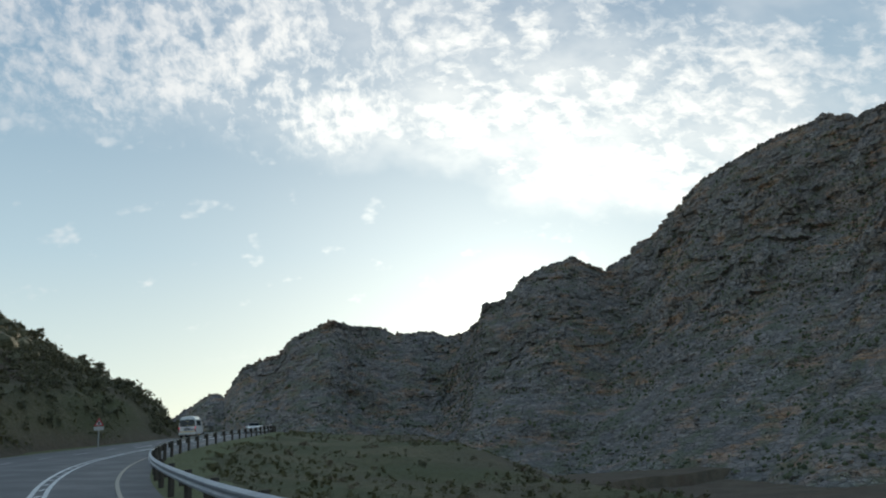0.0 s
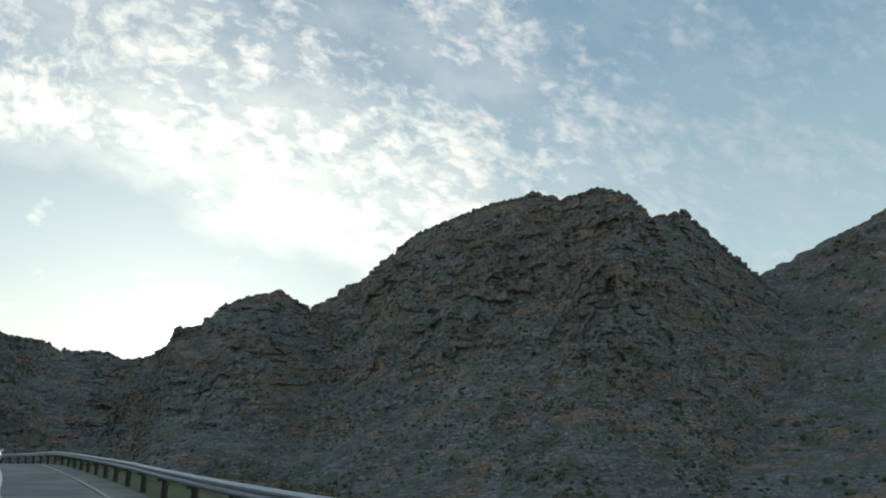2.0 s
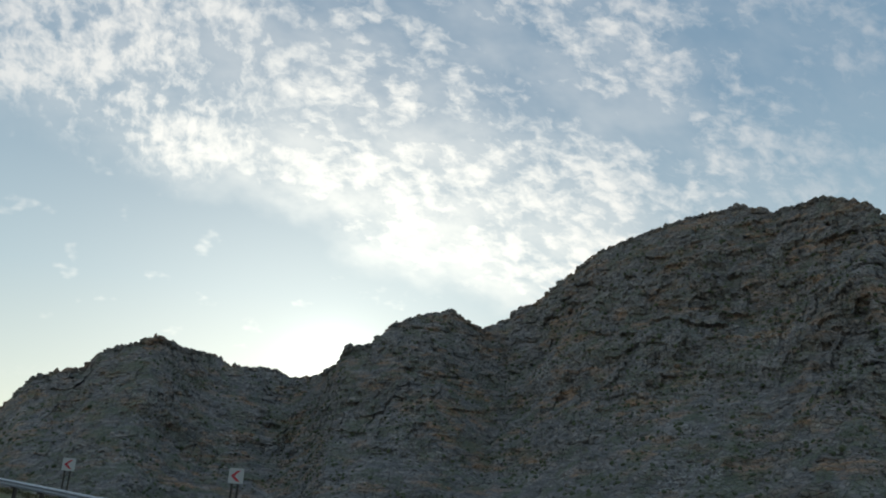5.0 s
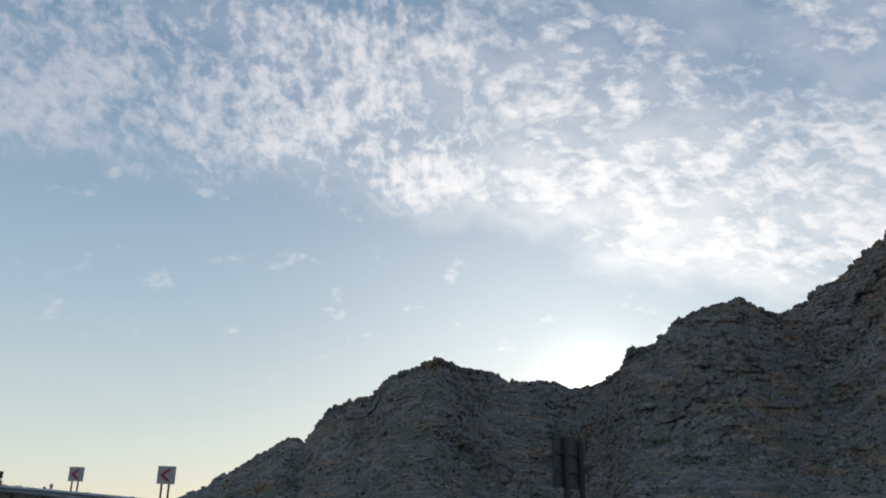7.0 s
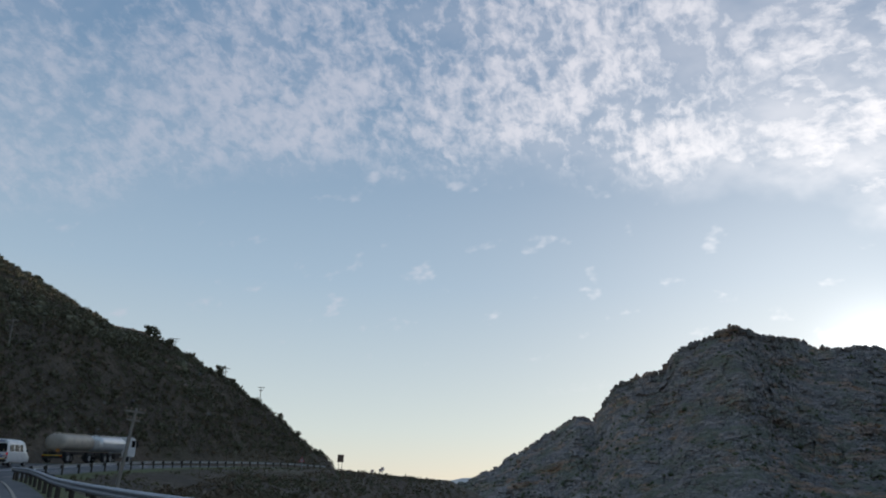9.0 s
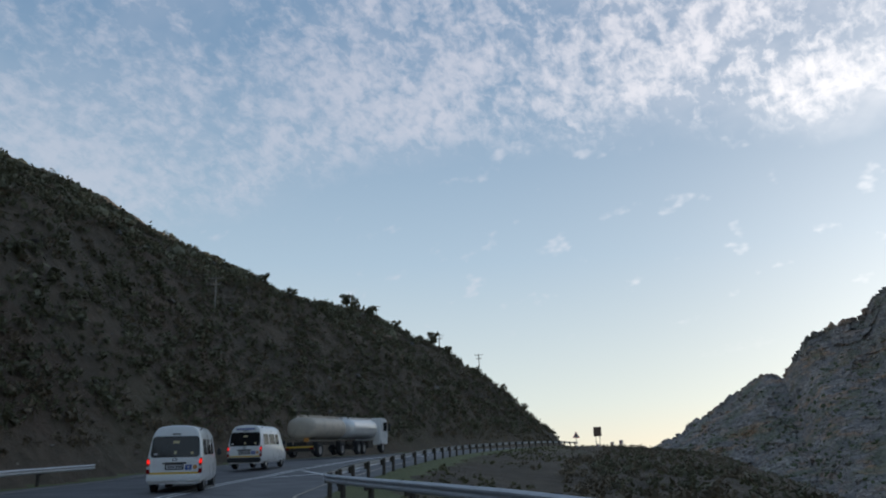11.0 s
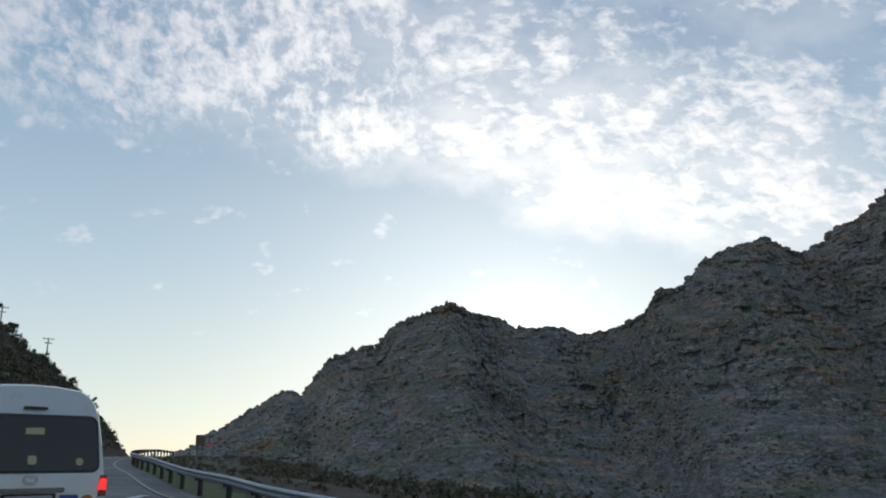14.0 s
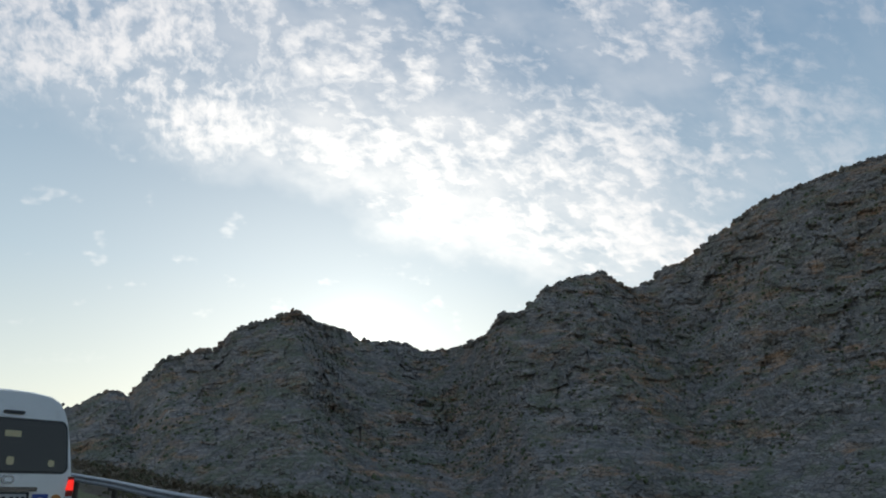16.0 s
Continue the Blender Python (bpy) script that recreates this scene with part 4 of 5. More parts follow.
for y in (205, 233):
    s = chain_at(y)
    p = road_point(s, float(np.interp(s, CHAIN, LEFT_EDGE)) - 1.3)
    chevron(p.x, p.y, road_turn(s) + 10, p.z + 0.85, 0.5, point=1, posts=1)

for y in (350, 362, 372):
    p = road_point(chain_at(y), 1.4)
    chevron(p.x, p.y, 20, p.z + 0.9, 0.8, posts=1)


def sign_board(x, y, turn, top, width, height, label, face, posts=2):
    base = land(x, y)
    root = thing("road_sign", label, "road sign", at=pose(x, y, base, 0, 0, turn))
    hi, w = top - base, width / 2
    boxed("board", (-w, w, -0.012, 0.012, hi - height, hi), face, root, bevel=0.005)
    for k in (1, 2):
        boxed("stiffener", (-w * 0.9, w * 0.9, 0.013, 0.04, hi - height * k / 3 - .03, hi - height * k / 3), SIGN_BACK, root)
    for px in ((-w * 0.5, w * 0.5) if posts == 2 else (0,)):
        bm = bmesh.new()
        rod(bm, (px, 0.07, -0.4), (px, 0.07, hi - 0.05), 0.045, None, 8)
        part("post", bm, POST_WOOD, root)
    return root


sign_board(-48.7, 160.6, 245, 7.45, 1.15, 0.72, "dark ribbed back of a large road sign beyond the rail", SIGN_BACK)
sign_board(-157.2, 307.0, 20, 14.2, 1.2, 1.4, "square brown road sign on two posts at the road crest", SIGN_BROWN)


def triangle_sign(x, y, turn, top, size, label, plate=False):
    base = land(x, y) if not plate else float(road_z(y))
    root = thing("warning_sign", label, "road sign", "warning signs", pose(x, y, base, 0, 0, turn))
    hi = top - base
    h = size * 0.866
    bm = bmesh.new()
    prism(bm, [(-size / 2, hi - h), (size / 2, hi - h), (0, hi)], -0.01, 0.01)
    part("border", bm, SIGN_RED, root, "red triangular border")
    bm = bmesh.new()
    prism(bm, [(-size * .33, hi - h * .90), (size * .33, hi - h * .90), (0, hi - h * .24)], -0.018, -0.011)
    part("panel", bm, SIGN_WHITE, root, "white panel")
    boxed("symbol", (-size * .09, size * .09, -0.026, -0.019, hi - h * .82, hi - h * .48), SIGN_BLACK, root)
    if plate:
        boxed("plate", (-size * .5, size * .5, -0.012, 0.008, hi - h - .36, hi - h - .06), SIGN_WHITE, root, "white plate under the triangle")
    bm = bmesh.new()
    rod(bm, (0, 0.06, -0.3), (0, 0.06, hi - h * .2), 0.04, None, 8)
    part("post", bm, GALVANISED, root)


triangle_sign(-148.0, 281.0, 25, 12.6, 0.85, "small red and white warning triangle on a post")
triangle_sign(-30.9, 69.5, 20, float(road_z(69.5)) + 2.5, 0.8, "red and white warning triangle with a plate below", plate=True)


# ---- power poles ----
def power_pole(x, y, top, turn, arm, label, lean=0.0, below=0.0):
    base = land(x, y) - below
    root = thing("power_pole", label, "power pole", "power poles", pose(x, y, base, 0, lean, turn))
    h = top - base
    bm = bmesh.new()
    rod(bm, (0, 0, -0.4), (0, 0, h), 0.10, 0.07, 10)
    part("pole", bm, POLE_WOOD, root, "weathered round wooden pole")
    for z in (h - 0.18, h - 0.18 - arm * 0.42):
        a = arm / 2 if z > h - 0.3 else arm * 0.33
        boxed("crossarm", (-a, a, -0.13, -0.07, z - 0.045, z + 0.045), POLE_WOOD, root, bevel=0.008)
        for px in (-a * 0.92, -a * 0.45, a * 0.45, a * 0.92):
            bm = bmesh.new()
            rod(bm, (px, -0.10, z + 0.04), (px, -0.10, z + 0.12), 0.016, 0.016, 6)
            rod(bm, (px, -0.10, z + 0.10), (px, -0.10, z + 0.20), 0.045, 0.03, 8)
            part("insulator", bm, INSULATOR, root)
    return root


power_pole(-105.2, 204.2, 11.5, 35, 0.95, "weathered leaning wooden power pole on the bank inside the bend", 6.0)
for x, y, top in ((-197.5, 302.4, 38.0), (-184.3, 303.8, 31.3), (-183.0, 314.3, 28.7), (-166.4, 241.6, land(-166.4, 241.6) + 3.7)):
    power_pole(x, y, top, 30, 1.5, "thin wooden power pole with crossarms on the hillside")


# ---- wheels and vehicles; each stands on z = 0, rear end at y = 0, front towards +y ----
RIM = material("dull_wheel_rim", build_plain((0.42, 0.42, 0.42), 0.45, 0.8, 0.5))
RED_LAMP = bpy.data.materials.new("lit_tail_lamp")
RED_LAMP.use_nodes = True
_b = RED_LAMP.node_tree.nodes["Principled BSDF"]
_b.inputs["Base Color"].default_value = rgb(0.5, 0.01, 0.01)
_b.inputs["Roughness"].default_value = 0.15
_b.inputs["Emission Color"].default_value = rgb(1.0, 0.02, 0.012)
_b.inputs["Emission Strength"].default_value = 0.75
RED_LENS = material("dark_red_lens", build_plain((0.22, 0.012, 0.012), 0.15, 0.0, 0.05))
CLEAR_LENS = material("clear_lens", build_plain((0.55, 0.55, 0.55), 0.12, 0.0, 0.05))
HEADLIGHT = bpy.data.materials.new("lit_headlight")
HEADLIGHT.use_nodes = True
_b = HEADLIGHT.node_tree.nodes["Principled BSDF"]
_b.inputs["Emission Color"].default_value = rgb(1.0, 0.97, 0.9)
_b.inputs["Emission Strength"].default_value = 4.0
YELLOW_TAPE = material("yellow_reflective_tape", build_plain((0.75, 0.47, 0.06), 0.4, 0.0, 0.25))
BLUE_STICKER = material("blue_sticker", build_plain((0.05, 0.10, 0.38), 0.4, 0.0, 0.1))
ORANGE_STICKER = material("orange_sticker", build_plain((0.55, 0.24, 0.06), 0.4, 0.0, 0.1))
CREAM_STICKER = material("cream_sticker", build_plain((0.60, 0.50, 0.28), 0.4, 0.0, 0.1))
BADGE = material("dark_chrome", build_plain((0.22, 0.22, 0.23), 0.2, 0.9, 0.1))
TANK_DULL = material("dull_tank_aluminium", build_plain((0.56, 0.49, 0.40), 0.5, 0.2, 0.5, 0.0, 1.2))
TANK_BRIGHT = material("bright_tank_aluminium", build_plain((0.80, 0.79, 0.77), 0.32, 0.5, 0.25, 0.0, 1.2))
CHASSIS = material("grimy_chassis_steel", build_plain((0.055, 0.048, 0.042), 0.75, 0.2, 0.4))


def wheel(parent, x, y, r, width):
    bm = bmesh.new()
    prof = [(-width / 2, r * .62), (-width / 2, r * .90), (-width * .36, r), (width * .36, r), (width / 2, r * .90), (width / 2, r * .62)]
    rings = []
    for k in range(20):
        c, s = math.cos(k * math.pi / 10), math.sin(k * math.pi / 10)
        rings.append([bm.verts.new((px, c * pr, s * pr)) for px, pr in prof])
    for k in range(20):
        for i in range(5):
            bm.faces.new((rings[k][i], rings[k][i + 1], rings[(k + 1) % 20][i + 1], rings[(k + 1) % 20][i]))
    w = new("wheel")
    w.parent = parent
    w.location = (x, y, r)
    part("tyre", bm, RUBBER, w, smooth=True)
    bm = bmesh.new()
    rod(bm, (-width * .42, 0, 0), (width * .42, 0, 0), r * .62, r * .62, 16)
    rod(bm, (-width * .47, 0, 0), (width * .47, 0, 0), r * .22, r * .22, 10)
    part("rim", bm, RIM, w)


def rounded(x0, x1, z0, z1, r, taper=0.0, n=5):
    """Rounded outline in x, z; taper narrows the top."""
    pts = []
    for cx, cz, a0 in ((x1 - r, z1 - r, 0), (x0 + r, z1 - r, 90), (x0 + r, z0 + r, 180), (x1 - r, z0 + r, 270)):
        for k in range(n + 1):
            a = radians(a0 + 90 * k / n)
            pts.append([cx + r * math.cos(a), cz + r * math.sin(a)])
    mid = (x0 + x1) / 2
    for p in pts:
        p[0] = mid + (p[0] - mid) * (1 - taper * (p[1] - z0) / (z1 - z0))
    return pts


VAN_SIDE = [(0.84, 0.30), (0.92, 0.42), (0.94, 0.70), (0.935, 1.05), (0.915, 1.25), (0.87, 1.60), (0.815, 1.90), (0.76, 2.06), (0.68, 2.17), (0.56, 2.235), (0.30, 2.27), (0.0, 2.28)]


def van_lean(z):
    """How far the tail slopes forwards above the waist."""
    return 0.0 if z < 1.05 else 0.17 * (z - 1.05) + 0.06 * max(0.0, z - 1.9)


def minibus(label, at, second=False):
    root = thing("minibus", label, "minibus", "white minibuses", at)
    bm = bmesh.new()
    rows = []
    L = 4.9
    #        y, width scale, roof limit
    stations = [(0.0, 0.955, 2.25), (0.05, 0.985, 2.27), (0.14, 1.0, 2.28), (1.6, 1.0, 2.28), (3.2, 1.0, 2.28), (3.75, 0.995, 2.2), (4.15, 0.985, 1.75), (4.5, 0.97, 1.22), (4.8, 0.93, 1.0), (4.9, 0.86, 0.9)]
    for y, w, top in stations:
        ring = []
        side = [(hw * w, z if z < 0.8 else 0.8 + (z - 0.8) * (top - 0.8) / 1.48) for hw, z in VAN_SIDE]
        for hw, z in side:
            ring.append((hw, y + (van_lean(z) if y < 1 else 0), z))
        left = [bm.verts.new((-x, yy, z)) for x, yy, z in ring[:-1]]
        right = [bm.verts.new((x, yy, z)) for x, yy, z in ring[:-1]]
        crown = bm.verts.new((0, ring[-1][1], ring[-1][2]))
        rows.append(left + [crown] + right[::-1])
    n = len(rows[0])
    for a, b in zip(rows, rows[1:]):
        for i in range(n - 1):
            bm.faces.new((a[i], a[i + 1], b[i + 1], b[i]))
        bm.faces.new((a[n - 1], a[0], b[0], b[n - 1]))
    for row in (rows[0], rows[-1]):
        h = n // 2
        for i in range(h - 1):
            bm.faces.new((row[i], row[i + 1], row[n - 2 - i], row[n - 1 - i]))
        bm.faces.new((row[h - 1], row[h], row[h + 1]))
    bmesh.ops.recalc_face_normals(bm, faces=bm.faces)
    body = part("body", bm, WHITE_PAINT, root, smooth=True)
    body.data.set_sharp_from_angle(angle=radians(38))

    def tail(name, outline, mat, out, depth, parent=root, label=""):
        b2 = bmesh.new()
        a = [b2.verts.new((x, van_lean(z) - out, z)) for x, z in outline]
        c = [b2.verts.new((x, van_lean(z) - out + depth, z)) for x, z in outline]
        b2.faces.new(a)
        for i in range(len(a)):
            b2.faces.new((a[i], a[(i + 1) % len(a)], c[(i + 1) % len(c)], c[i]))
        bmesh.ops.recalc_face_normals(b2, faces=b2.faces)
        return part(name, b2, mat, parent, label)
    window = tail("rear_window", rounded(-0.80, 0.80, 1.22, 1.87, 0.09, 0.07), DARK_GLASS, 0.012, 0.03, label="dark tinted rear window")
    tail("window_seal", rounded(-0.83, 0.83, 1.19, 1.90, 0.11, 0.07), BLACK_TRIM, 0.006, 0.02)
    tail("brake_light", rounded(-0.14, 0.14, 1.955, 1.995, 0.018), BLACK_TRIM, 0.03, 0.05, label="dark high brake light")
    tail("tailgate_strip", rounded(-0.40, 0.40, 0.965, 1.02, 0.02), BADGE, 0.03, 0.04)
    plate = tail("number_plate", rounded(-0.27, 0.27, 0.80, 0.93, 0.015), SIGN_WHITE, 0.02, 0.03, label="white number plate with dark bars")
    tail("plate_frame", rounded(-0.31, 0.31, 0.765, 0.955, 0.02), BLACK_TRIM, 0.014, 0.02)
    for k in range(6):
        x = -0.20 + k * 0.075 + (0.03 if k > 2 else 0)
        tail("plate_bar", [(x, .83), (x + .045, .83), (x + .045, .90), (x, .90)], SIGN_BLACK, 0.024, 0.003, plate)
    badge = rounded(-0.085, 0.085, 1.06, 1.165, 0.05)
    tail("badge", badge, BADGE, 0.014, 0.02, label="oval chrome badge")
    tail("badge_centre", rounded(-0.05, 0.05, 1.085, 1.135, 0.022), WHITE_PAINT, 0.0175, 0.01)
    tail("reflective_stripe", [(-0.84, .625), (0.84, .625), (0.84, .69), (-0.84, .69)], YELLOW_TAPE, 0.008, 0.01, label="yellow reflective stripe")
    tail("blue_sticker", rounded(0.36, 0.58, .76, .93, 0.01), BLUE_STICKER, 0.009, 0.01)
    tail("blue_sticker_disc", rounded(0.42, 0.52, .80, .89, 0.045), SIGN_WHITE, 0.012, 0.004)
    tail("orange_sticker", rounded(0.62, 0.77, .775, .925, 0.07), ORANGE_STICKER, 0.009, 0.01)
    tail("window_label", rounded(-0.10, 0.12, 1.655, 1.735, 0.01), CREAM_STICKER, 0.016, 0.004, window)
    tail("window_sticker", rounded(-0.05, 0.05, 1.295, 1.40, 0.03), CREAM_STICKER, 0.016, 0.004, window)
    tail("window_sticker", rounded(0.52, 0.61, 1.28, 1.37, 0.035), CREAM_STICKER, 0.016, 0.004, window)
    tail("window_sticker", rounded(-0.72, -0.60, 1.28, 1.33, 0.01), SIGN_WHITE, 0.016, 0.004, window)
    for sx in (-1, 1):
        cluster = tail("tail_lamp", [(sx * .80, .64), (sx * .925, .64), (sx * .925, 1.16), (sx * .84, 1.16)], RED_LENS, 0.015, 0.06, label="tall red tail lamp")
        tail("lit_lens", [(sx * .815, .98), (sx * .918, .98), (sx * .918, 1.12), (sx * .84, 1.12)], RED_LAMP, 0.02, 0.02, cluster, "glowing red brake lens")
        tail("reverse_lens", [(sx * .812, .80), (sx * .918, .80), (sx * .918, .90), (sx * .812, .90)], CLEAR_LENS, 0.02, 0.02, cluster)
        # side windows
        for y0, y1 in ((0.45, 1.35), (1.45, 2.45), (2.55, 3.25)):
            b2 = bmesh.new()
            pts = []
            for y, z in ((y0, 1.25), (y1, 1.25), (y1 - .03, 1.80), (y0 + .05, 1.80)):
                hw = np.interp(z, [p[1] for p in VAN_SIDE], [p[0] for p in VAN_SIDE])
                pts.append(b2.verts.new((sx * (hw + 0.008), y, z)))
            b2.faces.new(pts)
            bmesh.ops.solidify(b2, geom=b2.faces[:], thickness=0.02)
            part("side_window", b2, DARK_GLASS, root)
        for y in (0.95, 3.95):
            wheel(root, sx * 0.80, y, 0.345, 0.22)
        b2 = bmesh.new()
        box(b2, sx * 1.08 - .08, sx * 1.08 + .08, 3.62, 3.70, 1.22, 1.46, 0.03)
        part("side_mirror", b2, BLACK_TRIM, root)
    b2 = bmesh.new()
    box(b2, -0.90, 0.90, -0.10, 0.10, 0.36, 0.60, 0.05)
    part("rear_bumper", b2, WHITE_PAINT if not second else BLACK_TRIM, root, smooth=False)
    b2 = bmesh.new()
    rod(b2, (0.76, 0.4, 2.10), (0.82, 0.40, 2.16), 0.02, 0.02, 6)
    part("roof_bracket", b2, BLACK_TRIM, root)
    if second:
        tail("name_board", rounded(-0.56, 0.56, 1.99, 2.14, 0.02), SIGN_WHITE, 0.02, 0.02, label="white name board with blue bars")
        for k in range(7):
            tail("name_bar", [(-.48 + k * .14, 2.03), (-.39 + k * .14, 2.03), (-.39 + k * .14, 2.11), (-.48 + k * .14, 2.11)], BLUE_STICKER, 0.025, 0.004)
    return root


def on_road(s, off):
    p = road_point(s, off, 0.0)
    return pose(p.x, p.y, p.z, 0, 0, road_turn(s))


minibus("white high-roof minibus with dark rear window and lit brake lamps", pose(-128.85, 210.95, 8.33, 1.5, 0, 45))
minibus("white minibus with a name board above its rear window", pose(-138.2, 222.0, road_level(-139.2, 223.6), 1.5, 0, 31), second=True)
minibus("white high-roof minibus in the outer climbing lane", pose(-28.8, 86.5, road_level(-28.8, 86.5), 2.5, 0, 8))


# ---- tanker lorry with a drawbar trailer ----
def tank(root, name, y0, y1, z, mat, label):
    bm = bmesh.new()
    rows = []
    for y, k in ((y0, .0), (y0 + .02, .55), (y0 + .08, .82), (y0 + .2, .96), (y0 + .4, 1), ((y0 + y1) / 2, 1), (y1 - .4, 1), (y1 - .2, .96), (y1 - .08, .82), (y1 - .02, .55), (y1, 0)):
        k = max(k, 0.02)
        rows.append([bm.verts.new((1.2 * k * math.copysign(abs(math.cos(a)) ** .8, math.cos(a)), y, z + 0.84 * k * math.copysign(abs(math.sin(a)) ** .8, math.sin(a))))
                     for a in np.linspace(0, 2 * math.pi, 28, endpoint=False)])
    for a, b in zip(rows, rows[1:]):
        for i in range(28):
            bm.faces.new((a[i], a[(i + 1) % 28], b[(i + 1) % 28], b[i]))
    bmesh.ops.recalc_face_normals(bm, faces=bm.faces)
    t = part(name, bm, mat, root, label, smooth=True)
    for y in np.linspace(y0 + .6, y1 - .6, 4):
        b2 = bmesh.new()
        ring = []
        for dy in (-.05, .05):
            ring.append([b2.verts.new((1.215 * math.copysign(abs(math.cos(a)) ** .8, math.cos(a)), y + dy, z + 0.852 * math.copysign(abs(math.sin(a)) ** .8, math.sin(a))))
                         for a in np.linspace(0, 2 * math.pi, 28, endpoint=False)])
        for i in range(28):
            b2.faces.new((ring[0][i], ring[0][(i + 1) % 28], ring[1][(i + 1) % 28], ring[1][i]))
        part("band", b2, mat, t)
    b2 = bmesh.new()
    for sx in (-.55, .55):
        box(b2, sx - .03, sx + .03, y0 + .3, y1 - .3, z + .80, z + .95)
    part("walkway", b2, mat, t)
    for y in (y0 + .5, (y0 + y1) / 2, y1 - .6):
        b2 = bmesh.new()
        rod(b2, (0, y, z + .78), (0, y, z + 1.0), .28, .26, 12)
        part("manhole", b2, mat, t)
    b2 = bmesh.new()
    for sx in (-.5, .5):
        rod(b2, (sx, y0 + .35, z + .8), (sx, y0 + .35, z + 1.22), .025)
    rod(b2, (-.5, y0 + .35, z + 1.22), (.5, y0 + .35, z + 1.22), .025)
    part("handrail", b2, CHASSIS, t)


def tanker(label, at):
    root = thing("tanker_lorry", label, "tanker lorry", "tanker lorries", at)
    tank(root, "trailer_tank", 0.1, 6.6, 2.15, TANK_DULL, "dull grimy trailer tank")
    tank(root, "lorry_tank", 8.3, 14.4, 2.15, TANK_BRIGHT, "shiny aluminium lorry tank")
    for name, y0, y1 in (("trailer_chassis", 0.1, 7.9), ("lorry_chassis", 8.2, 17.0)):
        b2 = bmesh.new()
        box(b2, -.5, -.36, y0, y1, .85, 1.15)
        box(b2, .36, .5, y0, y1, .85, 1.15)
        for y in np.linspace(y0 + .2, y1 - .2, 6):
            box(b2, -.5, .5, y - .06, y + .06, .9, 1.1)
        box(b2, -1.15, 1.15, y0 - .05, y0 + .06, .45, .70)
        part(name, b2, CHASSIS, root)
    b2 = bmesh.new()
    rod(b2, (0, 6.6, .75), (0, 8.4, .75), .07)
    part("drawbar", b2, CHASSIS, root)
    for y in (1.1, 5.6, 9.3, 10.6, 15.6):
        for sx in (-1, 1):
            wheel(root, sx * 1.05, y, .50, .34)
            b2 = bmesh.new()
            box(b2, sx * 1.05 - .2, sx * 1.05 + .2, y - .62, y - .58, .28, 1.15)
            part("mudflap", b2, RUBBER, root)
    b2 = bmesh.new()
    outline = [(14.75, .75), (16.9, .75), (17.0, 1.6), (16.75, 2.95), (16.3, 3.15), (14.75, 3.15)]
    a = [b2.verts.new((-1.22, y, z)) for y, z in outline]
    c = [b2.verts.new((1.22, y, z)) for y, z in outline]
    b2.faces.new(a)
    b2.faces.new(c[::-1])
    for i in range(len(a)):
        b2.faces.new((a[i], c[i], c[(i + 1) % 6], a[(i + 1) % 6]))
    bmesh.ops.recalc_face_normals(b2, faces=b2.faces)
    bmesh.ops.bevel(b2, geom=b2.edges[:], offset=.07, segments=2, affect="EDGES")
    cab = part("cab", b2, WHITE_PAINT, root, "white driver's cab")
    for sx in (-1, 1):
        boxed("side_window", (sx * 1.225 - .01, sx * 1.225 + .01, 15.7, 16.6, 1.95, 2.75), DARK_GLASS, cab)
        boxed("side_mirror", (sx * 1.45 - .1, sx * 1.45 + .1, 16.75, 16.85, 1.95, 2.65), BLACK_TRIM, cab)
        boxed("tail_lamp", (sx * .95 - .14, sx * .95 + .14, -.06, 0.0, .62, .74), RED_LENS, root)
        boxed("fuel_tank", (sx * .95 - .25, sx * .95 + .25, 11.6, 12.9, .5, 1.05), CHASSIS, root, bevel=.06)
    boxed("rear_board", (-1.1, 1.1, -.02, .03, .72, .82), YELLOW_TAPE, root)
    boxed("warning_plate", (.35, .75, -.03, .02, 1.15, 1.45), ORANGE_STICKER, root)
    return root


tanker("silver tanker lorry pulling a dull grimy tank trailer", pose(-148.5, 236.0, road_level(-150, 240), 1.8, 0, 21))
tanker("silver tanker lorry in the outer climbing lane", on_road(chain_at(136), -8.6))


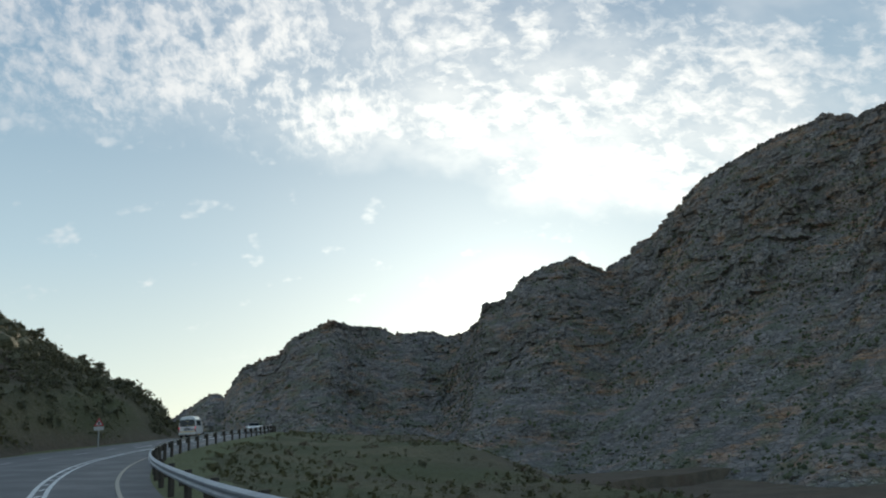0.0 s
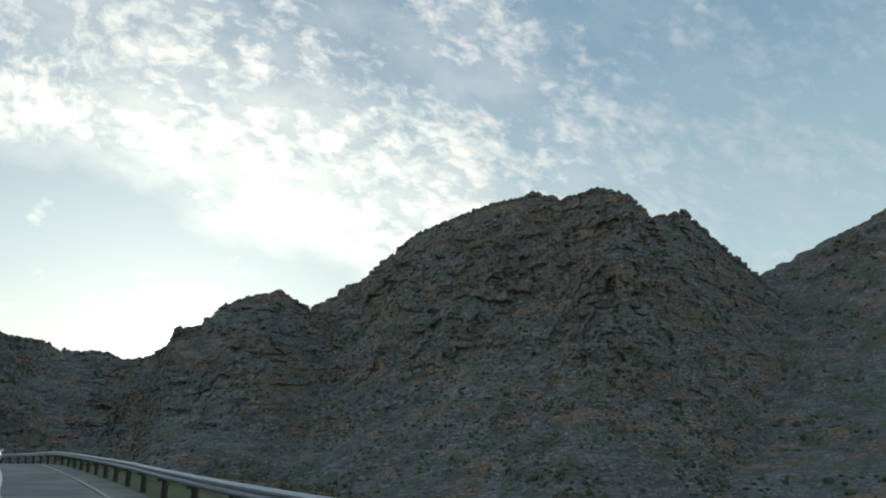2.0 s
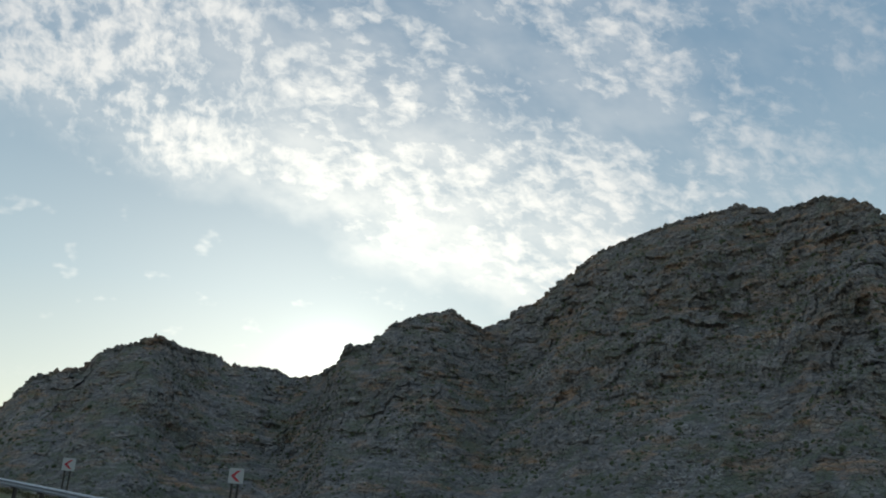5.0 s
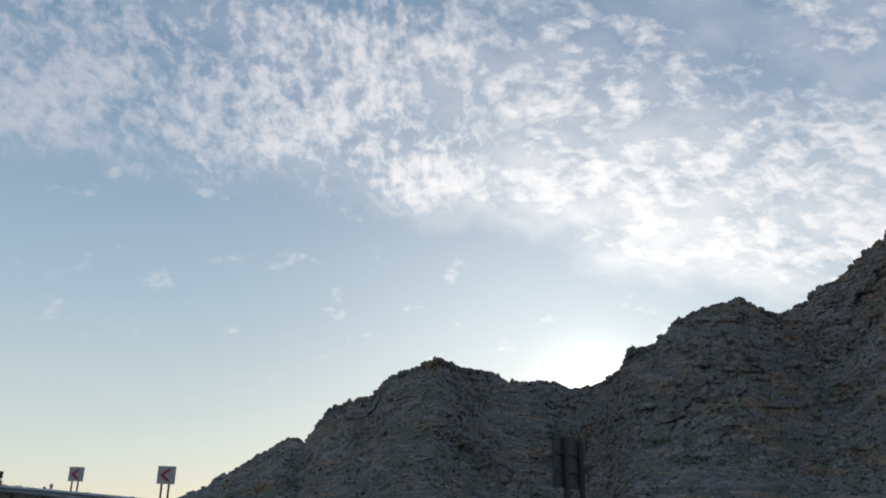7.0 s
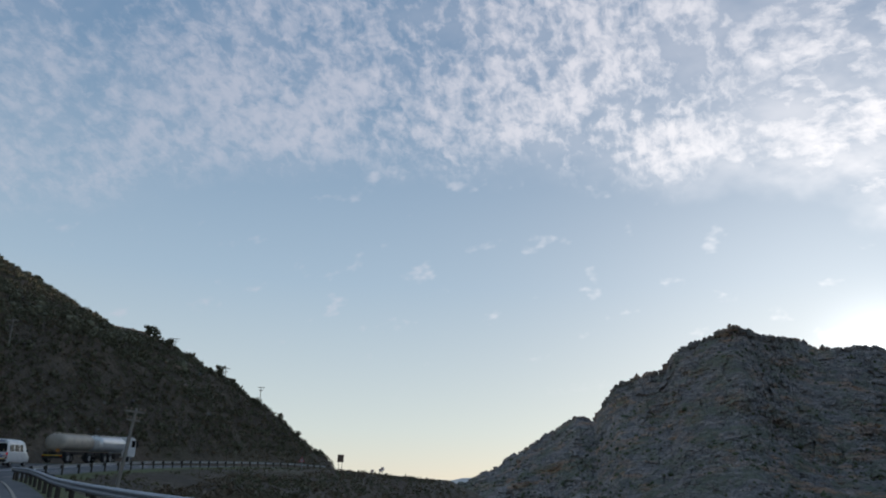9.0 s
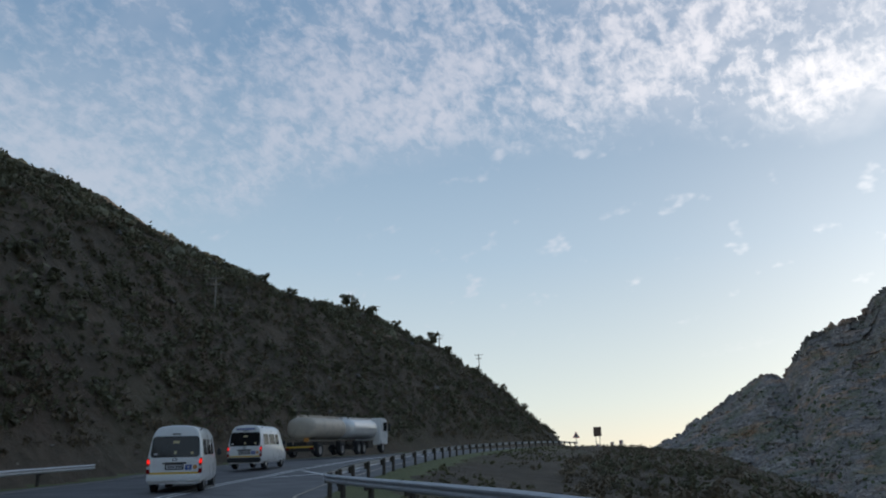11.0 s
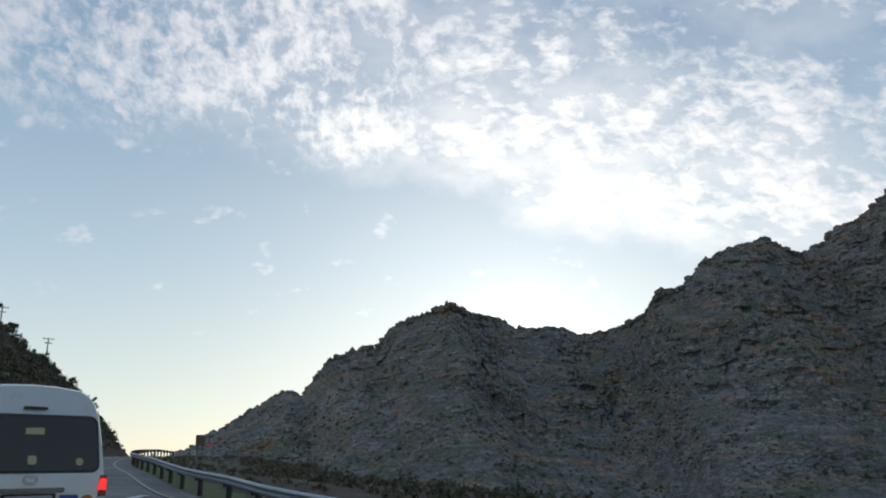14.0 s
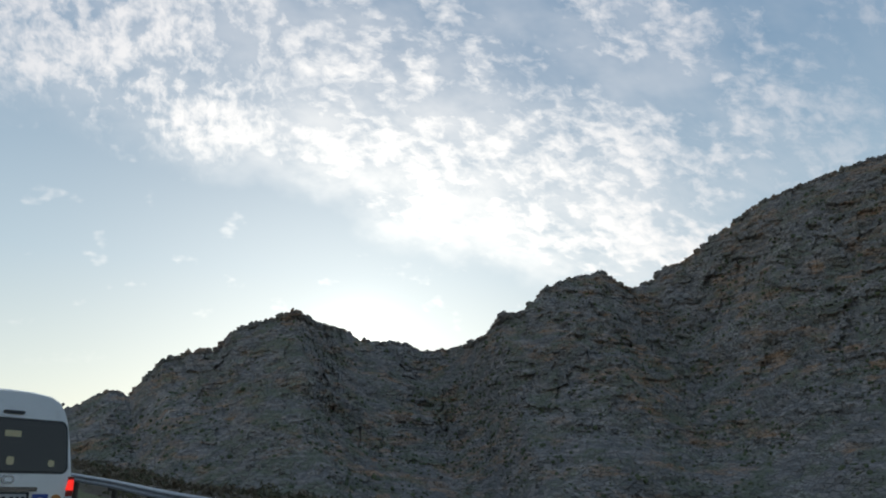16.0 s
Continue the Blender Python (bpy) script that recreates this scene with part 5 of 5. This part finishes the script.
# ---- oncoming car, seen from its front ----
def car(label, at):
    root = thing("car", label, "car", at=at)
    bm = bmesh.new()
    rows = []
    for y, w, lo, waist, top, tw in ((0, .70, .42, .72, .74, .62), (.12, .80, .28, .80, .84, .70), (1.0, .86, .24, .90, .95, .76), (1.35, .87, .24, .93, 1.02, .76),
                                     (2.0, .87, .24, .94, 1.42, .60), (3.2, .87, .24, .95, 1.44, .59), (3.9, .85, .26, .95, 1.05, .70), (4.15, .78, .32, .90, .95, .66), (4.25, .70, .42, .80, .84, .6)):
        side = [(w * .95, lo), (w, (lo + waist) / 2), (w * .98, waist), (tw + .04, (waist + top) / 2 + .02), (tw - .05, top - .02), (0, top)]
        rows.append([bm.verts.new((-x, y, z)) for x, z in side[:-1]] + [bm.verts.new((0, y, side[-1][1]))] + [bm.verts.new((x, y, z)) for x, z in side[:-1][::-1]])
    n = len(rows[0])
    for a, b in zip(rows, rows[1:]):
        for i in range(n - 1):
            bm.faces.new((a[i], a[i + 1], b[i + 1], b[i]))
        bm.faces.new((a[n - 1], a[0], b[0], b[n - 1]))
    bm.faces.new(rows[0])
    bm.faces.new(rows[-1][::-1])
    bmesh.ops.recalc_face_normals(bm, faces=bm.faces)
    body = part("body", bm, WHITE_PAINT, root, smooth=True)
    body.data.set_sharp_from_angle(angle=radians(35))

    def glass(name, pts):
        b2 = bmesh.new()
        b2.faces.new([b2.verts.new(p) for p in pts])
        bmesh.ops.solidify(b2, geom=b2.faces[:], thickness=.015)
        part(name, b2, DARK_GLASS, root)
    glass("windscreen", [(-.70, 1.40, 1.055), (.70, 1.40, 1.055), (.55, 1.98, 1.425), (-.55, 1.98, 1.425)])
    glass("rear_window", [(-.62, 3.86, 1.10), (.62, 3.86, 1.10), (.54, 3.25, 1.445), (-.54, 3.25, 1.445)])
    for sx in (-1, 1):
        glass("side_window", [(sx * .835, 1.6, .98), (sx * .835, 3.5, .98), (sx * .66, 3.15, 1.38), (sx * .66, 2.05, 1.38)])
        lamp = boxed("headlamp", (sx * .58 - .15, sx * .58 + .15, -.02, .14, .60, .75), CLEAR_LENS, root, bevel=.03)
        bm2 = bmesh.new()
        rod(bm2, (sx * .60, -.03, .675), (sx * .60, -.015, .675), .05, .05, 12)
        part("lit_bulb", bm2, HEADLIGHT, lamp, "lit headlight")
        boxed("side_mirror", (sx * .98 - .09, sx * .98 + .09, 1.6, 1.7, .95, 1.08), WHITE_PAINT, root, bevel=.03)
        for y in (.85, 3.35):
            wheel(root, sx * .76, y, .30, .19)
    boxed("grille", (-.34, .34, -.015, .05, .60, .70), BLACK_TRIM, root, bevel=.01)
    boxed("lower_grille", (-.55, .55, .02, .14, .34, .48), BLACK_TRIM, root, bevel=.01)
    plate = boxed("number_plate", (-.25, .25, -.03, -.01, .50, .60), SIGN_WHITE, root)
    for k in range(6):
        boxed("plate_bar", (-.2 + k * .07, -.155 + k * .07, -.034, -.0305, .52, .58), SIGN_BLACK, plate)


car("white oncoming car with lit headlights beside the guard rail", pose(-25.2, 101.0, road_level(-25.2, 101.0), 0, 0, road_turn(chain_at(101))))
